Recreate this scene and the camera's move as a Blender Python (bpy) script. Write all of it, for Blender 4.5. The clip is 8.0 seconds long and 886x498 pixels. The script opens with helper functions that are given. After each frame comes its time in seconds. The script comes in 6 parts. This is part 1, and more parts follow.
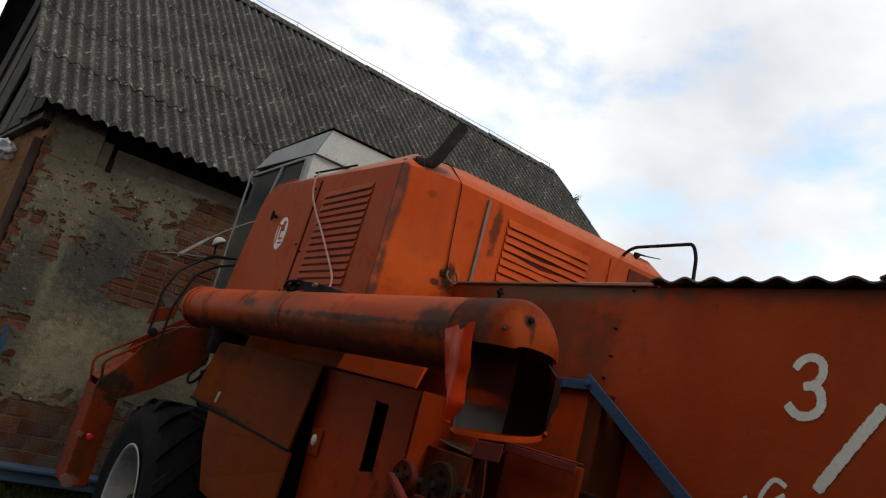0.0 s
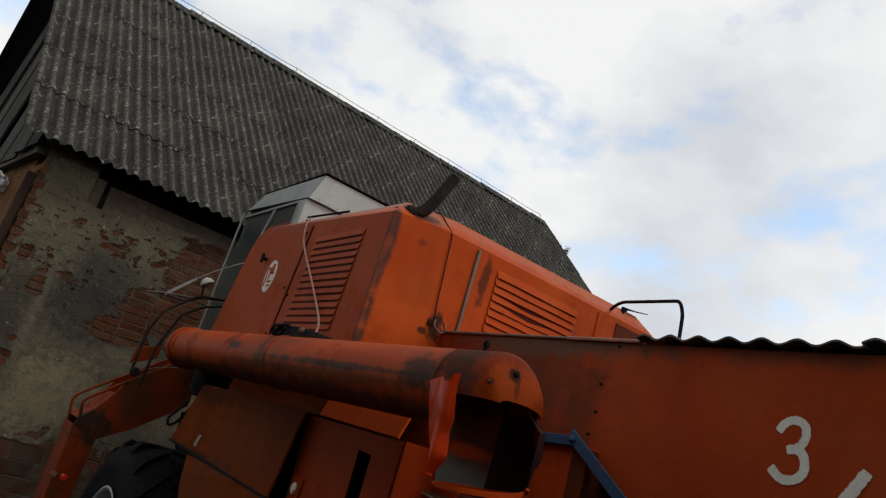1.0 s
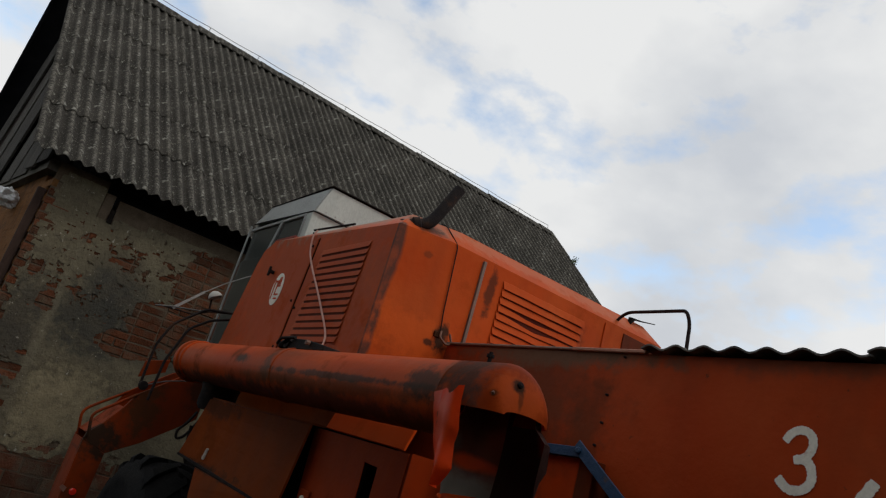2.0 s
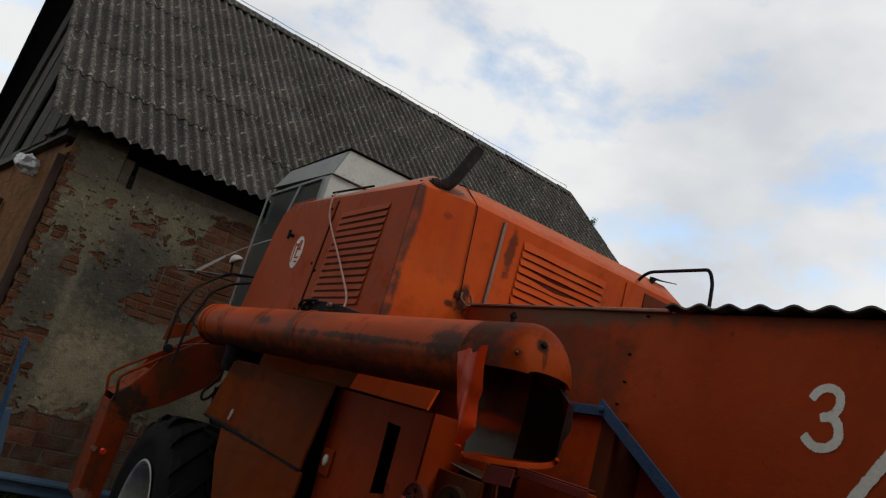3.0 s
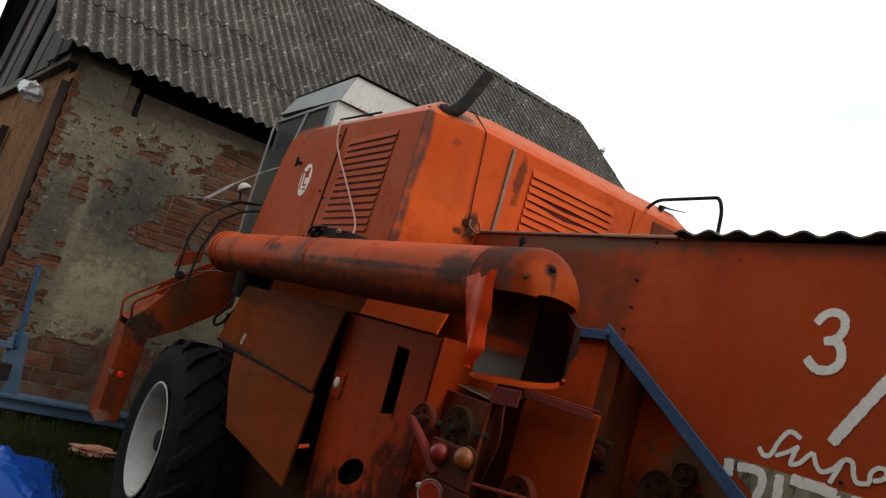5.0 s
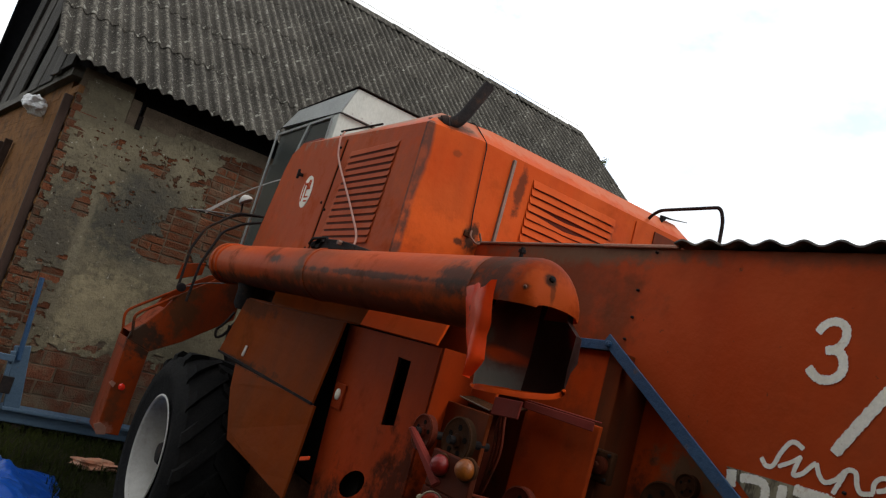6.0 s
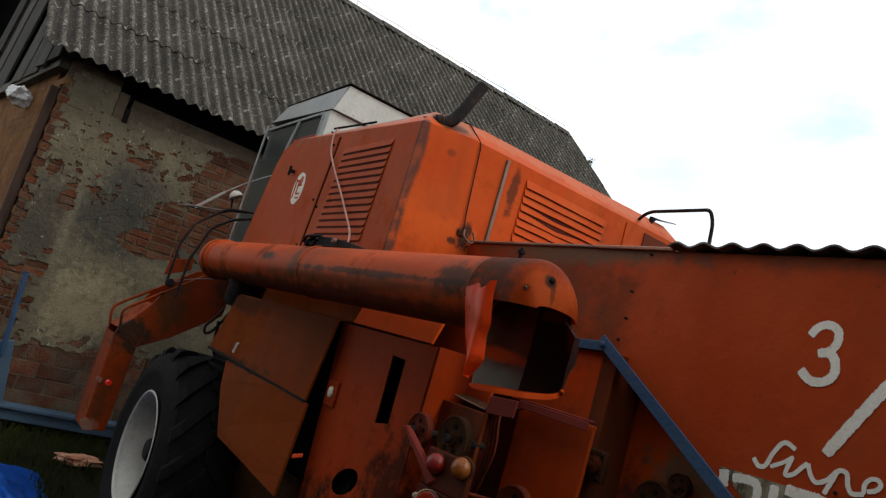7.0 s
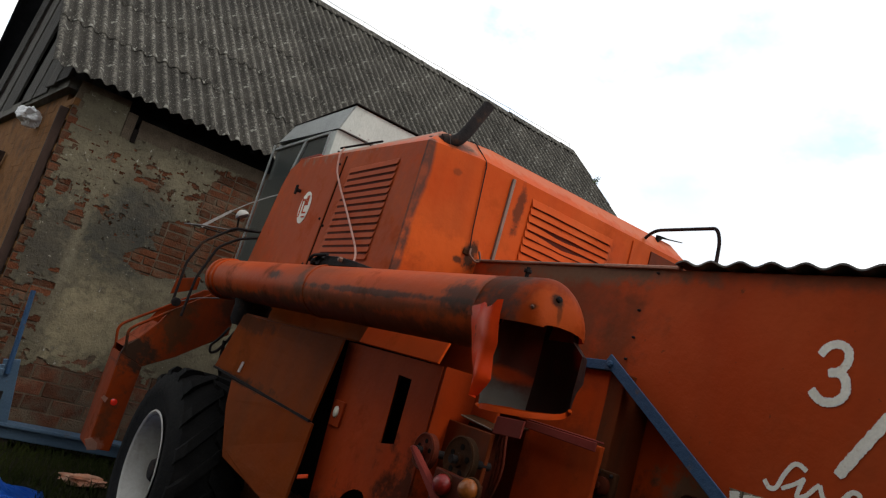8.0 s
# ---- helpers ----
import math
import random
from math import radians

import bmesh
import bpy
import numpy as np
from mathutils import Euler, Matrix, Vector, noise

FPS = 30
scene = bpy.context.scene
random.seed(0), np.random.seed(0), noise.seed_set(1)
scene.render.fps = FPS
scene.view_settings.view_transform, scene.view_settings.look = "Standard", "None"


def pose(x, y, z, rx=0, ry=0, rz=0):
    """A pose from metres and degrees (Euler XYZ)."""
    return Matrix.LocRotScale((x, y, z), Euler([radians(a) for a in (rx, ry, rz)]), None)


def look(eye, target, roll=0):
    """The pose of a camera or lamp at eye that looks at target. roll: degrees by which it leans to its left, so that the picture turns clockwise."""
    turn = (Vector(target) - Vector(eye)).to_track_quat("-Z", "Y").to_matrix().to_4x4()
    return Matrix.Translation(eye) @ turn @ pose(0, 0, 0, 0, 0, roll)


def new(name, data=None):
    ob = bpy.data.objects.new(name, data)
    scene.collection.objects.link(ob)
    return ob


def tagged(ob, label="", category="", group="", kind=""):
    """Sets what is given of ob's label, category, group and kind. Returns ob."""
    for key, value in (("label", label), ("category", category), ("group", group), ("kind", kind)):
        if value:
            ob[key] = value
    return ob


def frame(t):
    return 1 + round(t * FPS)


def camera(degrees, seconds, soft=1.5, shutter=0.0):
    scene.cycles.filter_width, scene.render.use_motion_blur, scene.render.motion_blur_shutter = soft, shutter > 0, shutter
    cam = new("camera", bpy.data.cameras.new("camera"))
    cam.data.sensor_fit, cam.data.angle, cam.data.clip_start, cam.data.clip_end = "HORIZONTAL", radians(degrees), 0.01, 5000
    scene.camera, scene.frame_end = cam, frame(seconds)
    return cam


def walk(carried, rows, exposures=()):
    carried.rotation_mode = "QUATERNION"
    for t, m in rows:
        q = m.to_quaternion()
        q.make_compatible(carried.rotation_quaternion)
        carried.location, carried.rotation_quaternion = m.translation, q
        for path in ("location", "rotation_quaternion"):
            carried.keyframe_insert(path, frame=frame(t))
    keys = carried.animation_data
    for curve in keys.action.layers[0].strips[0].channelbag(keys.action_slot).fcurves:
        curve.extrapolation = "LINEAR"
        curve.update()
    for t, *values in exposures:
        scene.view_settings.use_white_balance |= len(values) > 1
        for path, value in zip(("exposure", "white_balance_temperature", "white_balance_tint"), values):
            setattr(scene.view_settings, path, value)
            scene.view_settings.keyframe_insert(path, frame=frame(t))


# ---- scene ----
cam = camera(63.3, 8.0, soft=1.25)
PATH = [
    (0, (0.079, 0.108, 1.747), (1.143, 1.744, 2.183), 14.8),
    (0.5, (0.078, 0.106, 1.751), (1.13, 1.73, 2.257), 15.7),
    (1, (0.068, 0.092, 1.757), (1.108, 1.705, 2.321), 16.8),
    (1.2, (0.066, 0.087, 1.762), (1.083, 1.693, 2.383), 17.1),
    (2.3, (0.078, 0.073, 1.759), (1.089, 1.699, 2.335), 16.3),
    (2.5, (0.075, 0.076, 1.758), (1.09, 1.702, 2.327), 16.2),
    (3, (0.076, 0.098, 1.755), (1.087, 1.757, 2.232), 16.1),
    (3.5, (0.079, 0.108, 1.753), (1.105, 1.754, 2.238), 16.5),
    (4, (0.082, 0.099, 1.754), (1.108, 1.748, 2.232), 16.1),
    (4.2, (0.09, 0.108, 1.752), (1.114, 1.769, 2.19), 15.9),
    (4.5, (0.078, 0.1, 1.737), (1.135, 1.779, 1.989), 14.9),
    (4.6, (0.077, 0.101, 1.737), (1.131, 1.784, 1.972), 14.7),
    (5, (0.074, 0.098, 1.736), (1.133, 1.77, 2.025), 16.0),
    (5.2, (0.078, 0.103, 1.738), (1.137, 1.769, 2.054), 16.7),
    (6.3, (0.084, 0.091, 1.734), (1.129, 1.767, 2.05), 15.5),
    (6.5, (0.075, 0.102, 1.735), (1.139, 1.766, 2.048), 15.6),
    (7, (0.032, 0.112, 1.727), (1.113, 1.763, 2.05), 16.3),
    (7.5, (0.03, 0.122, 1.731), (1.103, 1.776, 2.069), 16.7),
    (8, (0.033, 0.117, 1.728), (1.085, 1.778, 2.096), 16.4),
]
walk(cam, [(t, look(eye, target, roll)) for t, eye, target, roll in PATH],
     [(0, -0.22), (0.5, -0.32), (1, -0.44), (2.5, -0.60), (3, -0.52), (3.5, -0.48), (4, -0.40), (4.5, -0.12), (4.6, -0.04), (5, 0.40), (6.5, 0.24), (7, 0.20), (7.5, 0.20), (8, 0.20)])

# ---- world, sun ----
SUN_ELEV, SUN_AZ = 52.0, 158.0      # azimuth clockwise from +Y
world = bpy.data.worlds.new("overcast_sky")
scene.world = world
world.use_nodes = True
wn, wl = world.node_tree.nodes, world.node_tree.links
wn.clear()
w_out = wn.new("ShaderNodeOutputWorld")
w_bg = wn.new("ShaderNodeBackground")
w_bg.inputs["Strength"].default_value = 0.1
w_sky = wn.new("ShaderNodeTexSky")
w_sky.sky_type = "NISHITA"
w_sky.sun_disc = False
w_sky.sun_elevation, w_sky.sun_rotation = radians(SUN_ELEV), radians(SUN_AZ)
w_co = wn.new("ShaderNodeTexCoord")
w_map = wn.new("ShaderNodeMapping")
w_map.inputs["Scale"].default_value = (1.0, 1.0, 1.7)
w_map.inputs["Location"].default_value = (0.66, -0.03, 0.065)
w_n1 = wn.new("ShaderNodeTexNoise")
w_n1.inputs["Scale"].default_value, w_n1.inputs["Detail"].default_value, w_n1.inputs["Roughness"].default_value = 6.2, 9.0, 0.56
w_r1 = wn.new("ShaderNodeValToRGB")
w_r1.color_ramp.elements[0].position, w_r1.color_ramp.elements[1].position = 0.31, 0.50
w_n2 = wn.new("ShaderNodeTexNoise")
w_n2.inputs["Scale"].default_value, w_n2.inputs["Detail"].default_value = 3.0, 6.0
w_r2 = wn.new("ShaderNodeValToRGB")
w_r2.color_ramp.elements[0].position, w_r2.color_ramp.elements[0].color = 0.34, (8.8, 9.2, 9.8, 1)
w_r2.color_ramp.elements[1].position, w_r2.color_ramp.elements[1].color = 0.58, (12.2, 12.3, 12.3, 1)
w_mul = wn.new("ShaderNodeMix")
w_mul.data_type, w_mul.blend_type = "RGBA", "MULTIPLY"
w_mul.inputs["Factor"].default_value = 1.0
w_mul.inputs["B"].default_value = (4.9, 4.3, 3.6, 1)
w_mix = wn.new("ShaderNodeMix")
w_mix.data_type = "RGBA"
wl.new(w_co.outputs["Generated"], w_map.inputs["Vector"])
wl.new(w_map.outputs["Vector"], w_n1.inputs["Vector"])
wl.new(w_map.outputs["Vector"], w_n2.inputs["Vector"])
wl.new(w_n1.outputs["Fac"], w_r1.inputs["Fac"])
wl.new(w_n2.outputs["Fac"], w_r2.inputs["Fac"])
wl.new(w_sky.outputs["Color"], w_mul.inputs["A"])
wl.new(w_mul.outputs["Result"], w_mix.inputs["A"])
wl.new(w_r2.outputs["Color"], w_mix.inputs["B"])
wl.new(w_r1.outputs["Color"], w_mix.inputs["Factor"])
wl.new(w_mix.outputs["Result"], w_bg.inputs["Color"])
wl.new(w_bg.outputs["Background"], w_out.inputs["Surface"])

sun = new("sun", bpy.data.lights.new("sun", "SUN"))
sun.data.energy, sun.data.angle, sun.data.color = 0.9, radians(12), (1.0, 0.95, 0.88)
az, el = radians(SUN_AZ), radians(SUN_ELEV)
sun.matrix_world = look((math.sin(az) * math.cos(el) * 30, math.cos(az) * math.cos(el) * 30, math.sin(el) * 30), (0, 0, 0))


# ---- materials ----
def nodes_of(name):
    m = bpy.data.materials.new(name)
    m.use_nodes = True
    return m, m.node_tree.nodes, m.node_tree.links, m.node_tree.nodes["Principled BSDF"]


def coords(n, l, scale=(1, 1, 1), which="Object"):
    c, mp = n.new("ShaderNodeTexCoord"), n.new("ShaderNodeMapping")
    mp.inputs["Scale"].default_value = scale
    l.new(c.outputs[which], mp.inputs["Vector"])
    return mp.outputs["Vector"]


def noise_fac(n, l, vec, scale, detail=6.0, rough=0.6, lo=0.35, hi=0.65):
    t, r = n.new("ShaderNodeTexNoise"), n.new("ShaderNodeMapRange")
    t.inputs["Scale"].default_value, t.inputs["Detail"].default_value, t.inputs["Roughness"].default_value = scale, detail, rough
    r.inputs["From Min"].default_value, r.inputs["From Max"].default_value = lo, hi
    l.new(vec, t.inputs["Vector"])
    l.new(t.outputs["Fac"], r.inputs["Value"])
    return r.outputs["Result"]


def mixed(n, l, fac, a, b, blend="MIX"):
    m = n.new("ShaderNodeMix")
    m.data_type, m.blend_type = "RGBA", blend
    for key, v in (("Factor", fac), ("A", a), ("B", b)):
        s = m.inputs[key]
        if isinstance(v, bpy.types.NodeSocket):
            l.new(v, s)
        else:
            s.default_value = v if key == "Factor" else (*v, 1)
    return m.outputs["Result"]


def scaled(n, l, fac, k):
    m = n.new("ShaderNodeMath")
    m.operation = "MULTIPLY"
    m.inputs[1].default_value = k
    l.new(fac, m.inputs[0])
    return m.outputs[0]


def bumped(n, l, p, fac, strength, dist=0.01):
    b = n.new("ShaderNodeBump")
    b.inputs["Strength"].default_value, b.inputs["Distance"].default_value = strength, dist
    l.new(fac, b.inputs["Height"])
    l.new(b.outputs["Normal"], p.inputs["Normal"])


def surface(name, a, b, c=None, scale=6.0, fine=60.0, stretch=(1, 1, 1), rough=(0.5, 0.75), metal=0.0, bump=0.25, dist=0.006,
            c_scale=2.0, c_lo=0.55, c_hi=0.7, c_amount=1.0, pieces=0.0, spec=0.5, crest=None, world=False):
    """Two base colours mixed by noise, a third in blotches, fine grain and relief."""
    m, n, l, p = nodes_of(name)
    vec = n.new("ShaderNodeNewGeometry").outputs["Position"] if world else coords(n, l, stretch)
    col = mixed(n, l, noise_fac(n, l, vec, scale), a, b)
    grain = noise_fac(n, l, vec, fine, 4.0, 0.7, 0.3, 0.7)
    col = mixed(n, l, scaled(n, l, grain, 0.35), col, tuple(v * 0.55 for v in a))
    if c:
        blot = scaled(n, l, noise_fac(n, l, vec, c_scale, 8.0, 0.68, c_lo, c_hi), c_amount)
        col = mixed(n, l, blot, col, c)
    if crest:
        # paler crests: the waves' light and shade put into the colour, in lichen-like patches
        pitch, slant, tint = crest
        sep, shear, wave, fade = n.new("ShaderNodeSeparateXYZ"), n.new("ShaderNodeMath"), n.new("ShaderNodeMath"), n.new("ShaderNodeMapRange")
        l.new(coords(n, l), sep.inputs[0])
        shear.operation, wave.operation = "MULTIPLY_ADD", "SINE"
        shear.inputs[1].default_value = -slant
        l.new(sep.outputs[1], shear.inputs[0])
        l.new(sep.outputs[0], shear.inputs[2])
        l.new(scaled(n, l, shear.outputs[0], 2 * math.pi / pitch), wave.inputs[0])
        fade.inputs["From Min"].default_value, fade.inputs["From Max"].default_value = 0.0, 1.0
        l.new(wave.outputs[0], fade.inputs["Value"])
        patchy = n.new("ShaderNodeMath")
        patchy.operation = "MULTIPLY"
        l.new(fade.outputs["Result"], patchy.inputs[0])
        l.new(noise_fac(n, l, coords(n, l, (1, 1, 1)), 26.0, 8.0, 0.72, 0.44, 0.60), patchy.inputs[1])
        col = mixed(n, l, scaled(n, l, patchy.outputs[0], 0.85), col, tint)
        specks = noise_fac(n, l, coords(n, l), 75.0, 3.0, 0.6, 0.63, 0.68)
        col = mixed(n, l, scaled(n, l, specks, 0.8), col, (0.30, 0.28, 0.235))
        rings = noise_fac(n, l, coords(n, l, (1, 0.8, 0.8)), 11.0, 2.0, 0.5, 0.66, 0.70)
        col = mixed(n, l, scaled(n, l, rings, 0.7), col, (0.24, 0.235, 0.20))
    if pieces:
        info = n.new("ShaderNodeObjectInfo")
        r = n.new("ShaderNodeMapRange")
        r.inputs["To Min"].default_value, r.inputs["To Max"].default_value = 1 - pieces, 1 + pieces
        l.new(info.outputs["Random"], r.inputs["Value"])
        g = n.new("ShaderNodeCombineColor")
        for k in ("Red", "Green", "Blue"):
            l.new(r.outputs["Result"], g.inputs[k])
        col = mixed(n, l, 1.0, col, g.outputs["Color"], "MULTIPLY")
    l.new(col, p.inputs["Base Color"])
    rr = n.new("ShaderNodeMapRange")
    rr.inputs["To Min"].default_value, rr.inputs["To Max"].default_value = rough
    l.new(grain, rr.inputs["Value"])
    l.new(rr.outputs["Result"], p.inputs["Roughness"])
    p.inputs["Metallic"].default_value = metal
    p.inputs["Specular IOR Level"].default_value = spec
    if bump:
        bumped(n, l, p, grain, bump, dist)
    return m


def stained_shaded(n, l, vec, col, spots, ragged=2.8):
    """Blotches with a place and shape of their own, dirt as well as painted light and shade: (centre, radii, colour,
    amount) each, with a ragged outline.
    """
    wob = n.new("ShaderNodeTexNoise")
    wob.inputs["Scale"].default_value, wob.inputs["Detail"].default_value, wob.inputs["Roughness"].default_value = 11.0, 8.0, 0.68
    l.new(vec, wob.inputs["Vector"])
    for centre, radii, tint, amount in spots:
        off, div, ln, ad, r = n.new("ShaderNodeVectorMath"), n.new("ShaderNodeVectorMath"), n.new("ShaderNodeVectorMath"), n.new("ShaderNodeMath"), n.new("ShaderNodeMapRange")
        off.operation, div.operation, ln.operation, ad.operation = "SUBTRACT", "DIVIDE", "LENGTH", "MULTIPLY_ADD"
        off.inputs[1].default_value, div.inputs[1].default_value = centre, radii
        l.new(vec, off.inputs[0])
        l.new(off.outputs[0], div.inputs[0])
        l.new(div.outputs[0], ln.inputs[0])
        l.new(wob.outputs["Fac"], ad.inputs[0])
        ad.inputs[1].default_value = ragged
        l.new(ln.outputs["Value"], ad.inputs[2])
        r.inputs["From Min"].default_value, r.inputs["From Max"].default_value = 0.55 + ragged / 2, 1.1 + ragged / 2
        r.inputs["To Min"].default_value, r.inputs["To Max"].default_value = amount, 0.0
        l.new(ad.outputs[0], r.inputs["Value"])
        col = mixed(n, l, r.outputs["Result"], col, tint)
    return col


def worn_paint(name, fresh, faded, grime=0.55, rust=(0.10, 0.035, 0.015), band=None, run=(4.2, 4.2, 0.75), big=0.35, spec=0.04, rough=(0.5, 0.85), stains_and_light=(), ragged=2.8):
    """Old machine enamel: chalky fading, soot streaks running down, rust spots, a few scratches."""
    m, n, l, p = nodes_of(name)
    vec = coords(n, l)
    col = mixed(n, l, noise_fac(n, l, vec, 2.2, 6.0, 0.6, 0.35, 0.68), fresh, faded)
    streak = coords(n, l, run)
    s = noise_fac(n, l, streak, 1.4, 5.0, 0.55, 0.48, 0.80)
    soot = scaled(n, l, s, grime)
    col = mixed(n, l, soot, col, (0.034, 0.022, 0.014))
    blot = noise_fac(n, l, vec, 3.4, 9.0, 0.7, 0.56, 0.67)
    col = mixed(n, l, scaled(n, l, blot, grime), col, (0.050, 0.027, 0.015))
    if big:
        wide = noise_fac(n, l, vec, 0.9, 5.0, 0.65, 0.46, 0.66)
        col = mixed(n, l, scaled(n, l, wide, big), col, (0.075, 0.030, 0.014))
    spots = noise_fac(n, l, vec, 26.0, 5.0, 0.6, 0.68, 0.74)
    col = mixed(n, l, scaled(n, l, spots, 0.8), col, rust)
    if band:
        # soot worn in along the rear edge of the housing
        sep = n.new("ShaderNodeSeparateXYZ")
        wob = n.new("ShaderNodeTexNoise")
        wob.inputs["Scale"].default_value, wob.inputs["Detail"].default_value = 5.0, 5.0
        l.new(vec, sep.inputs[0])
        l.new(vec, wob.inputs["Vector"])
        ad = n.new("ShaderNodeMath")
        ad.operation = "MULTIPLY_ADD"
        ad.inputs[1].default_value = 0.085
        l.new(wob.outputs["Fac"], ad.inputs[0])
        l.new(sep.outputs[0], ad.inputs[2])
        r = n.new("ShaderNodeMapRange")
        r.inputs["From Min"].default_value, r.inputs["From Max"].default_value = band[0], band[1]
        r.inputs["To Min"].default_value, r.inputs["To Max"].default_value = 0.92, 0.0
        l.new(ad.outputs[0], r.inputs["Value"])
        back = n.new("ShaderNodeMath")
        back.operation = "LESS_THAN"
        back.inputs[1].default_value = band[2]
        l.new(sep.outputs[1], back.inputs[0])
        both = n.new("ShaderNodeMath")
        both.operation = "MULTIPLY"
        l.new(r.outputs["Result"], both.inputs[0])
        l.new(back.outputs[0], both.inputs[1])
        col = mixed(n, l, both.outputs[0], col, (0.07, 0.035, 0.026))
    if stains_and_light:
        col = stained_shaded(n, l, vec, col, stains_and_light, ragged)
    l.new(col, p.inputs["Base Color"])
    rr = n.new("ShaderNodeMapRange")
    rr.inputs["To Min"].default_value, rr.inputs["To Max"].default_value = rough
    l.new(blot, rr.inputs["Value"])
    l.new(rr.outputs["Result"], p.inputs["Roughness"])
    p.inputs["Specular IOR Level"].default_value = spec
    bumped(n, l, p, noise_fac(n, l, vec, 5.0, 5.0, 0.6, 0.2, 0.8), 0.12, 0.03)
    return m


RED = worn_paint("weathered_red_enamel", (0.43, 0.042, 0.005), (0.49, 0.064, 0.008), 0.4)
# soot, earth, and a bright shine that is put into the colour
SOOT, EARTH, PAINTED_SHINE = (0.030, 0.019, 0.012), (0.070, 0.030, 0.013), (0.60, 0.10, 0.014)
HOODPAINT = worn_paint("stained_hood_enamel", (0.34, 0.043, 0.009), (0.38, 0.060, 0.015), 0.15, run=(4.0, 4.0, 0.7), big=0.6, ragged=1.6, stains_and_light=(
    ((2.3, 2.80, 2.22), (0.2, 0.72, 0.40), (0.13, 0.040, 0.018), 0.7), ((2.3, 2.45, 2.45), (0.2, 0.75, 0.10), (0.125, 0.078, 0.048), 0.9), ((2.3, 1.0, 2.46), (0.2, 1.6, 0.09), (0.09, 0.045, 0.026), 0.6), ((2.3, 2.2, 2.06), (0.2, 0.12, 0.30), EARTH, 0.4)))
AUGERPAINT = worn_paint("scraped_auger_enamel", (0.37, 0.045, 0.004), (0.42, 0.064, 0.009), 0.6, run=(6.0, 0.8, 7.0), big=0.35, spec=0.06, rough=(0.5, 0.8), stains_and_light=(
    # underside of the tube: its shade put into the colour, before soot and dirt
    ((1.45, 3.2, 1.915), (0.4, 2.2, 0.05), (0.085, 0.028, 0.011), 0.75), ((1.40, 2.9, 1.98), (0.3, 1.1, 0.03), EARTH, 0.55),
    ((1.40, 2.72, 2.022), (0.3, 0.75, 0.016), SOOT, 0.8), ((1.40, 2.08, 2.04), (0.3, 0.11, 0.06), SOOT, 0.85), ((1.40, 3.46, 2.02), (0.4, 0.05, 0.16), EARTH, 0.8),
    ((1.40, 3.85, 2.06), (0.2, 0.10, 0.035), SOOT, 0.9), ((1.40, 1.95, 2.10), (0.3, 0.12, 0.06), EARTH, 0.65), ((1.40, 4.2, 1.93), (0.2, 0.9, 0.03), EARTH, 0.6),
    # cap: brown side, then its lit end put into the colour as orange
    ((1.43, 1.87, 2.06), (0.2, 0.115, 0.10), (0.095, 0.042, 0.026), 0.85), ((1.48, 1.70, 2.050), (0.16, 0.068, 0.085), (0.52, 0.085, 0.014), 0.95), ((1.495, 1.720, 2.077), (0.026, 0.03, 0.024), SOOT, 0.9), ((1.50, 1.71, 2.04), (0.010, 0.03, 0.045), EARTH, 0.6), ((1.418, 1.737, 2.031), (0.02, 0.018, 0.015), EARTH, 0.8)))
# brighter than RED: light on the strip and spout rim put into colour
BRIGHTRED = worn_paint("lit_orange_red_enamel", (0.58, 0.062, 0.006), (0.64, 0.085, 0.010), 0.2, big=0.12, spec=0.06)
HOUSING = worn_paint("sooty_red_enamel", (0.41, 0.052, 0.006), (0.46, 0.078, 0.013), 0.22, band=(1.880, 1.902, 3.36), big=0.2, spec=0.05, rough=(0.5, 0.85), stains_and_light=(
    ((1.80, 4.3, 2.60), (0.05, 1.4, 0.75), (0.30, 0.062, 0.022), 0.6), ((1.87, 4.3, 3.13), (0.4, 1.8, 0.13), (0.25, 0.135, 0.09), 0.95), ((3.0, 3.43, 3.10), (1.5, 0.09, 0.07), (0.42, 0.14, 0.075), 0.55), ((2.50, 3.33, 2.84), (0.035, 0.1, 0.14), SOOT, 0.75), ((2.02, 3.33, 2.87), (0.035, 0.1, 0.02), EARTH, 0.5), ((2.10, 3.33, 2.42), (0.30, 0.1, 0.14), PAINTED_SHINE, 0.5), ((2.25, 3.33, 2.46), (0.05, 0.1, 0.09), SOOT, 0.95), ((2.18, 3.33, 2.42), (0.035, 0.1, 0.02), SOOT, 0.85),
    ((1.80, 4.95, 2.16), (0.1, 0.15, 0.07), SOOT, 0.9), ((3.30, 3.33, 2.62), (0.05, 0.1, 0.22), EARTH, 0.6), ((2.0, 3.4, 3.02), (0.10, 0.1, 0.07), SOOT, 0.8)))
DULL = worn_paint("dull_brown_red_enamel", (0.175, 0.030, 0.003), (0.215, 0.043, 0.005), 0.3, big=0.4, spec=0.02, stains_and_light=(
    ((1.5, 3.6, 1.455), (0.1, 1.3, 0.035), SOOT, 0.85), ((1.5, 3.2, 1.70), (0.1, 0.35, 0.16), EARTH, 0.6), ((1.5, 4.2, 1.78), (0.1, 0.4, 0.07), SOOT, 0.6)))
DARKRED = worn_paint("dark_red_enamel", (0.12, 0.016, 0.005), (0.15, 0.024, 0.007), 0.7)
MAROON = worn_paint("greasy_maroon_enamel", (0.17, 0.024, 0.018), (0.20, 0.034, 0.026), 0.4)
REDGREASE = surface("grease_filmed_red_iron", (0.105, 0.018, 0.009), (0.15, 0.030, 0.014), (0.045, 0.020, 0.010), 7, 50, rough=(0.45, 0.75), c_scale=6, c_lo=0.5, c_hi=0.66, spec=0.06)
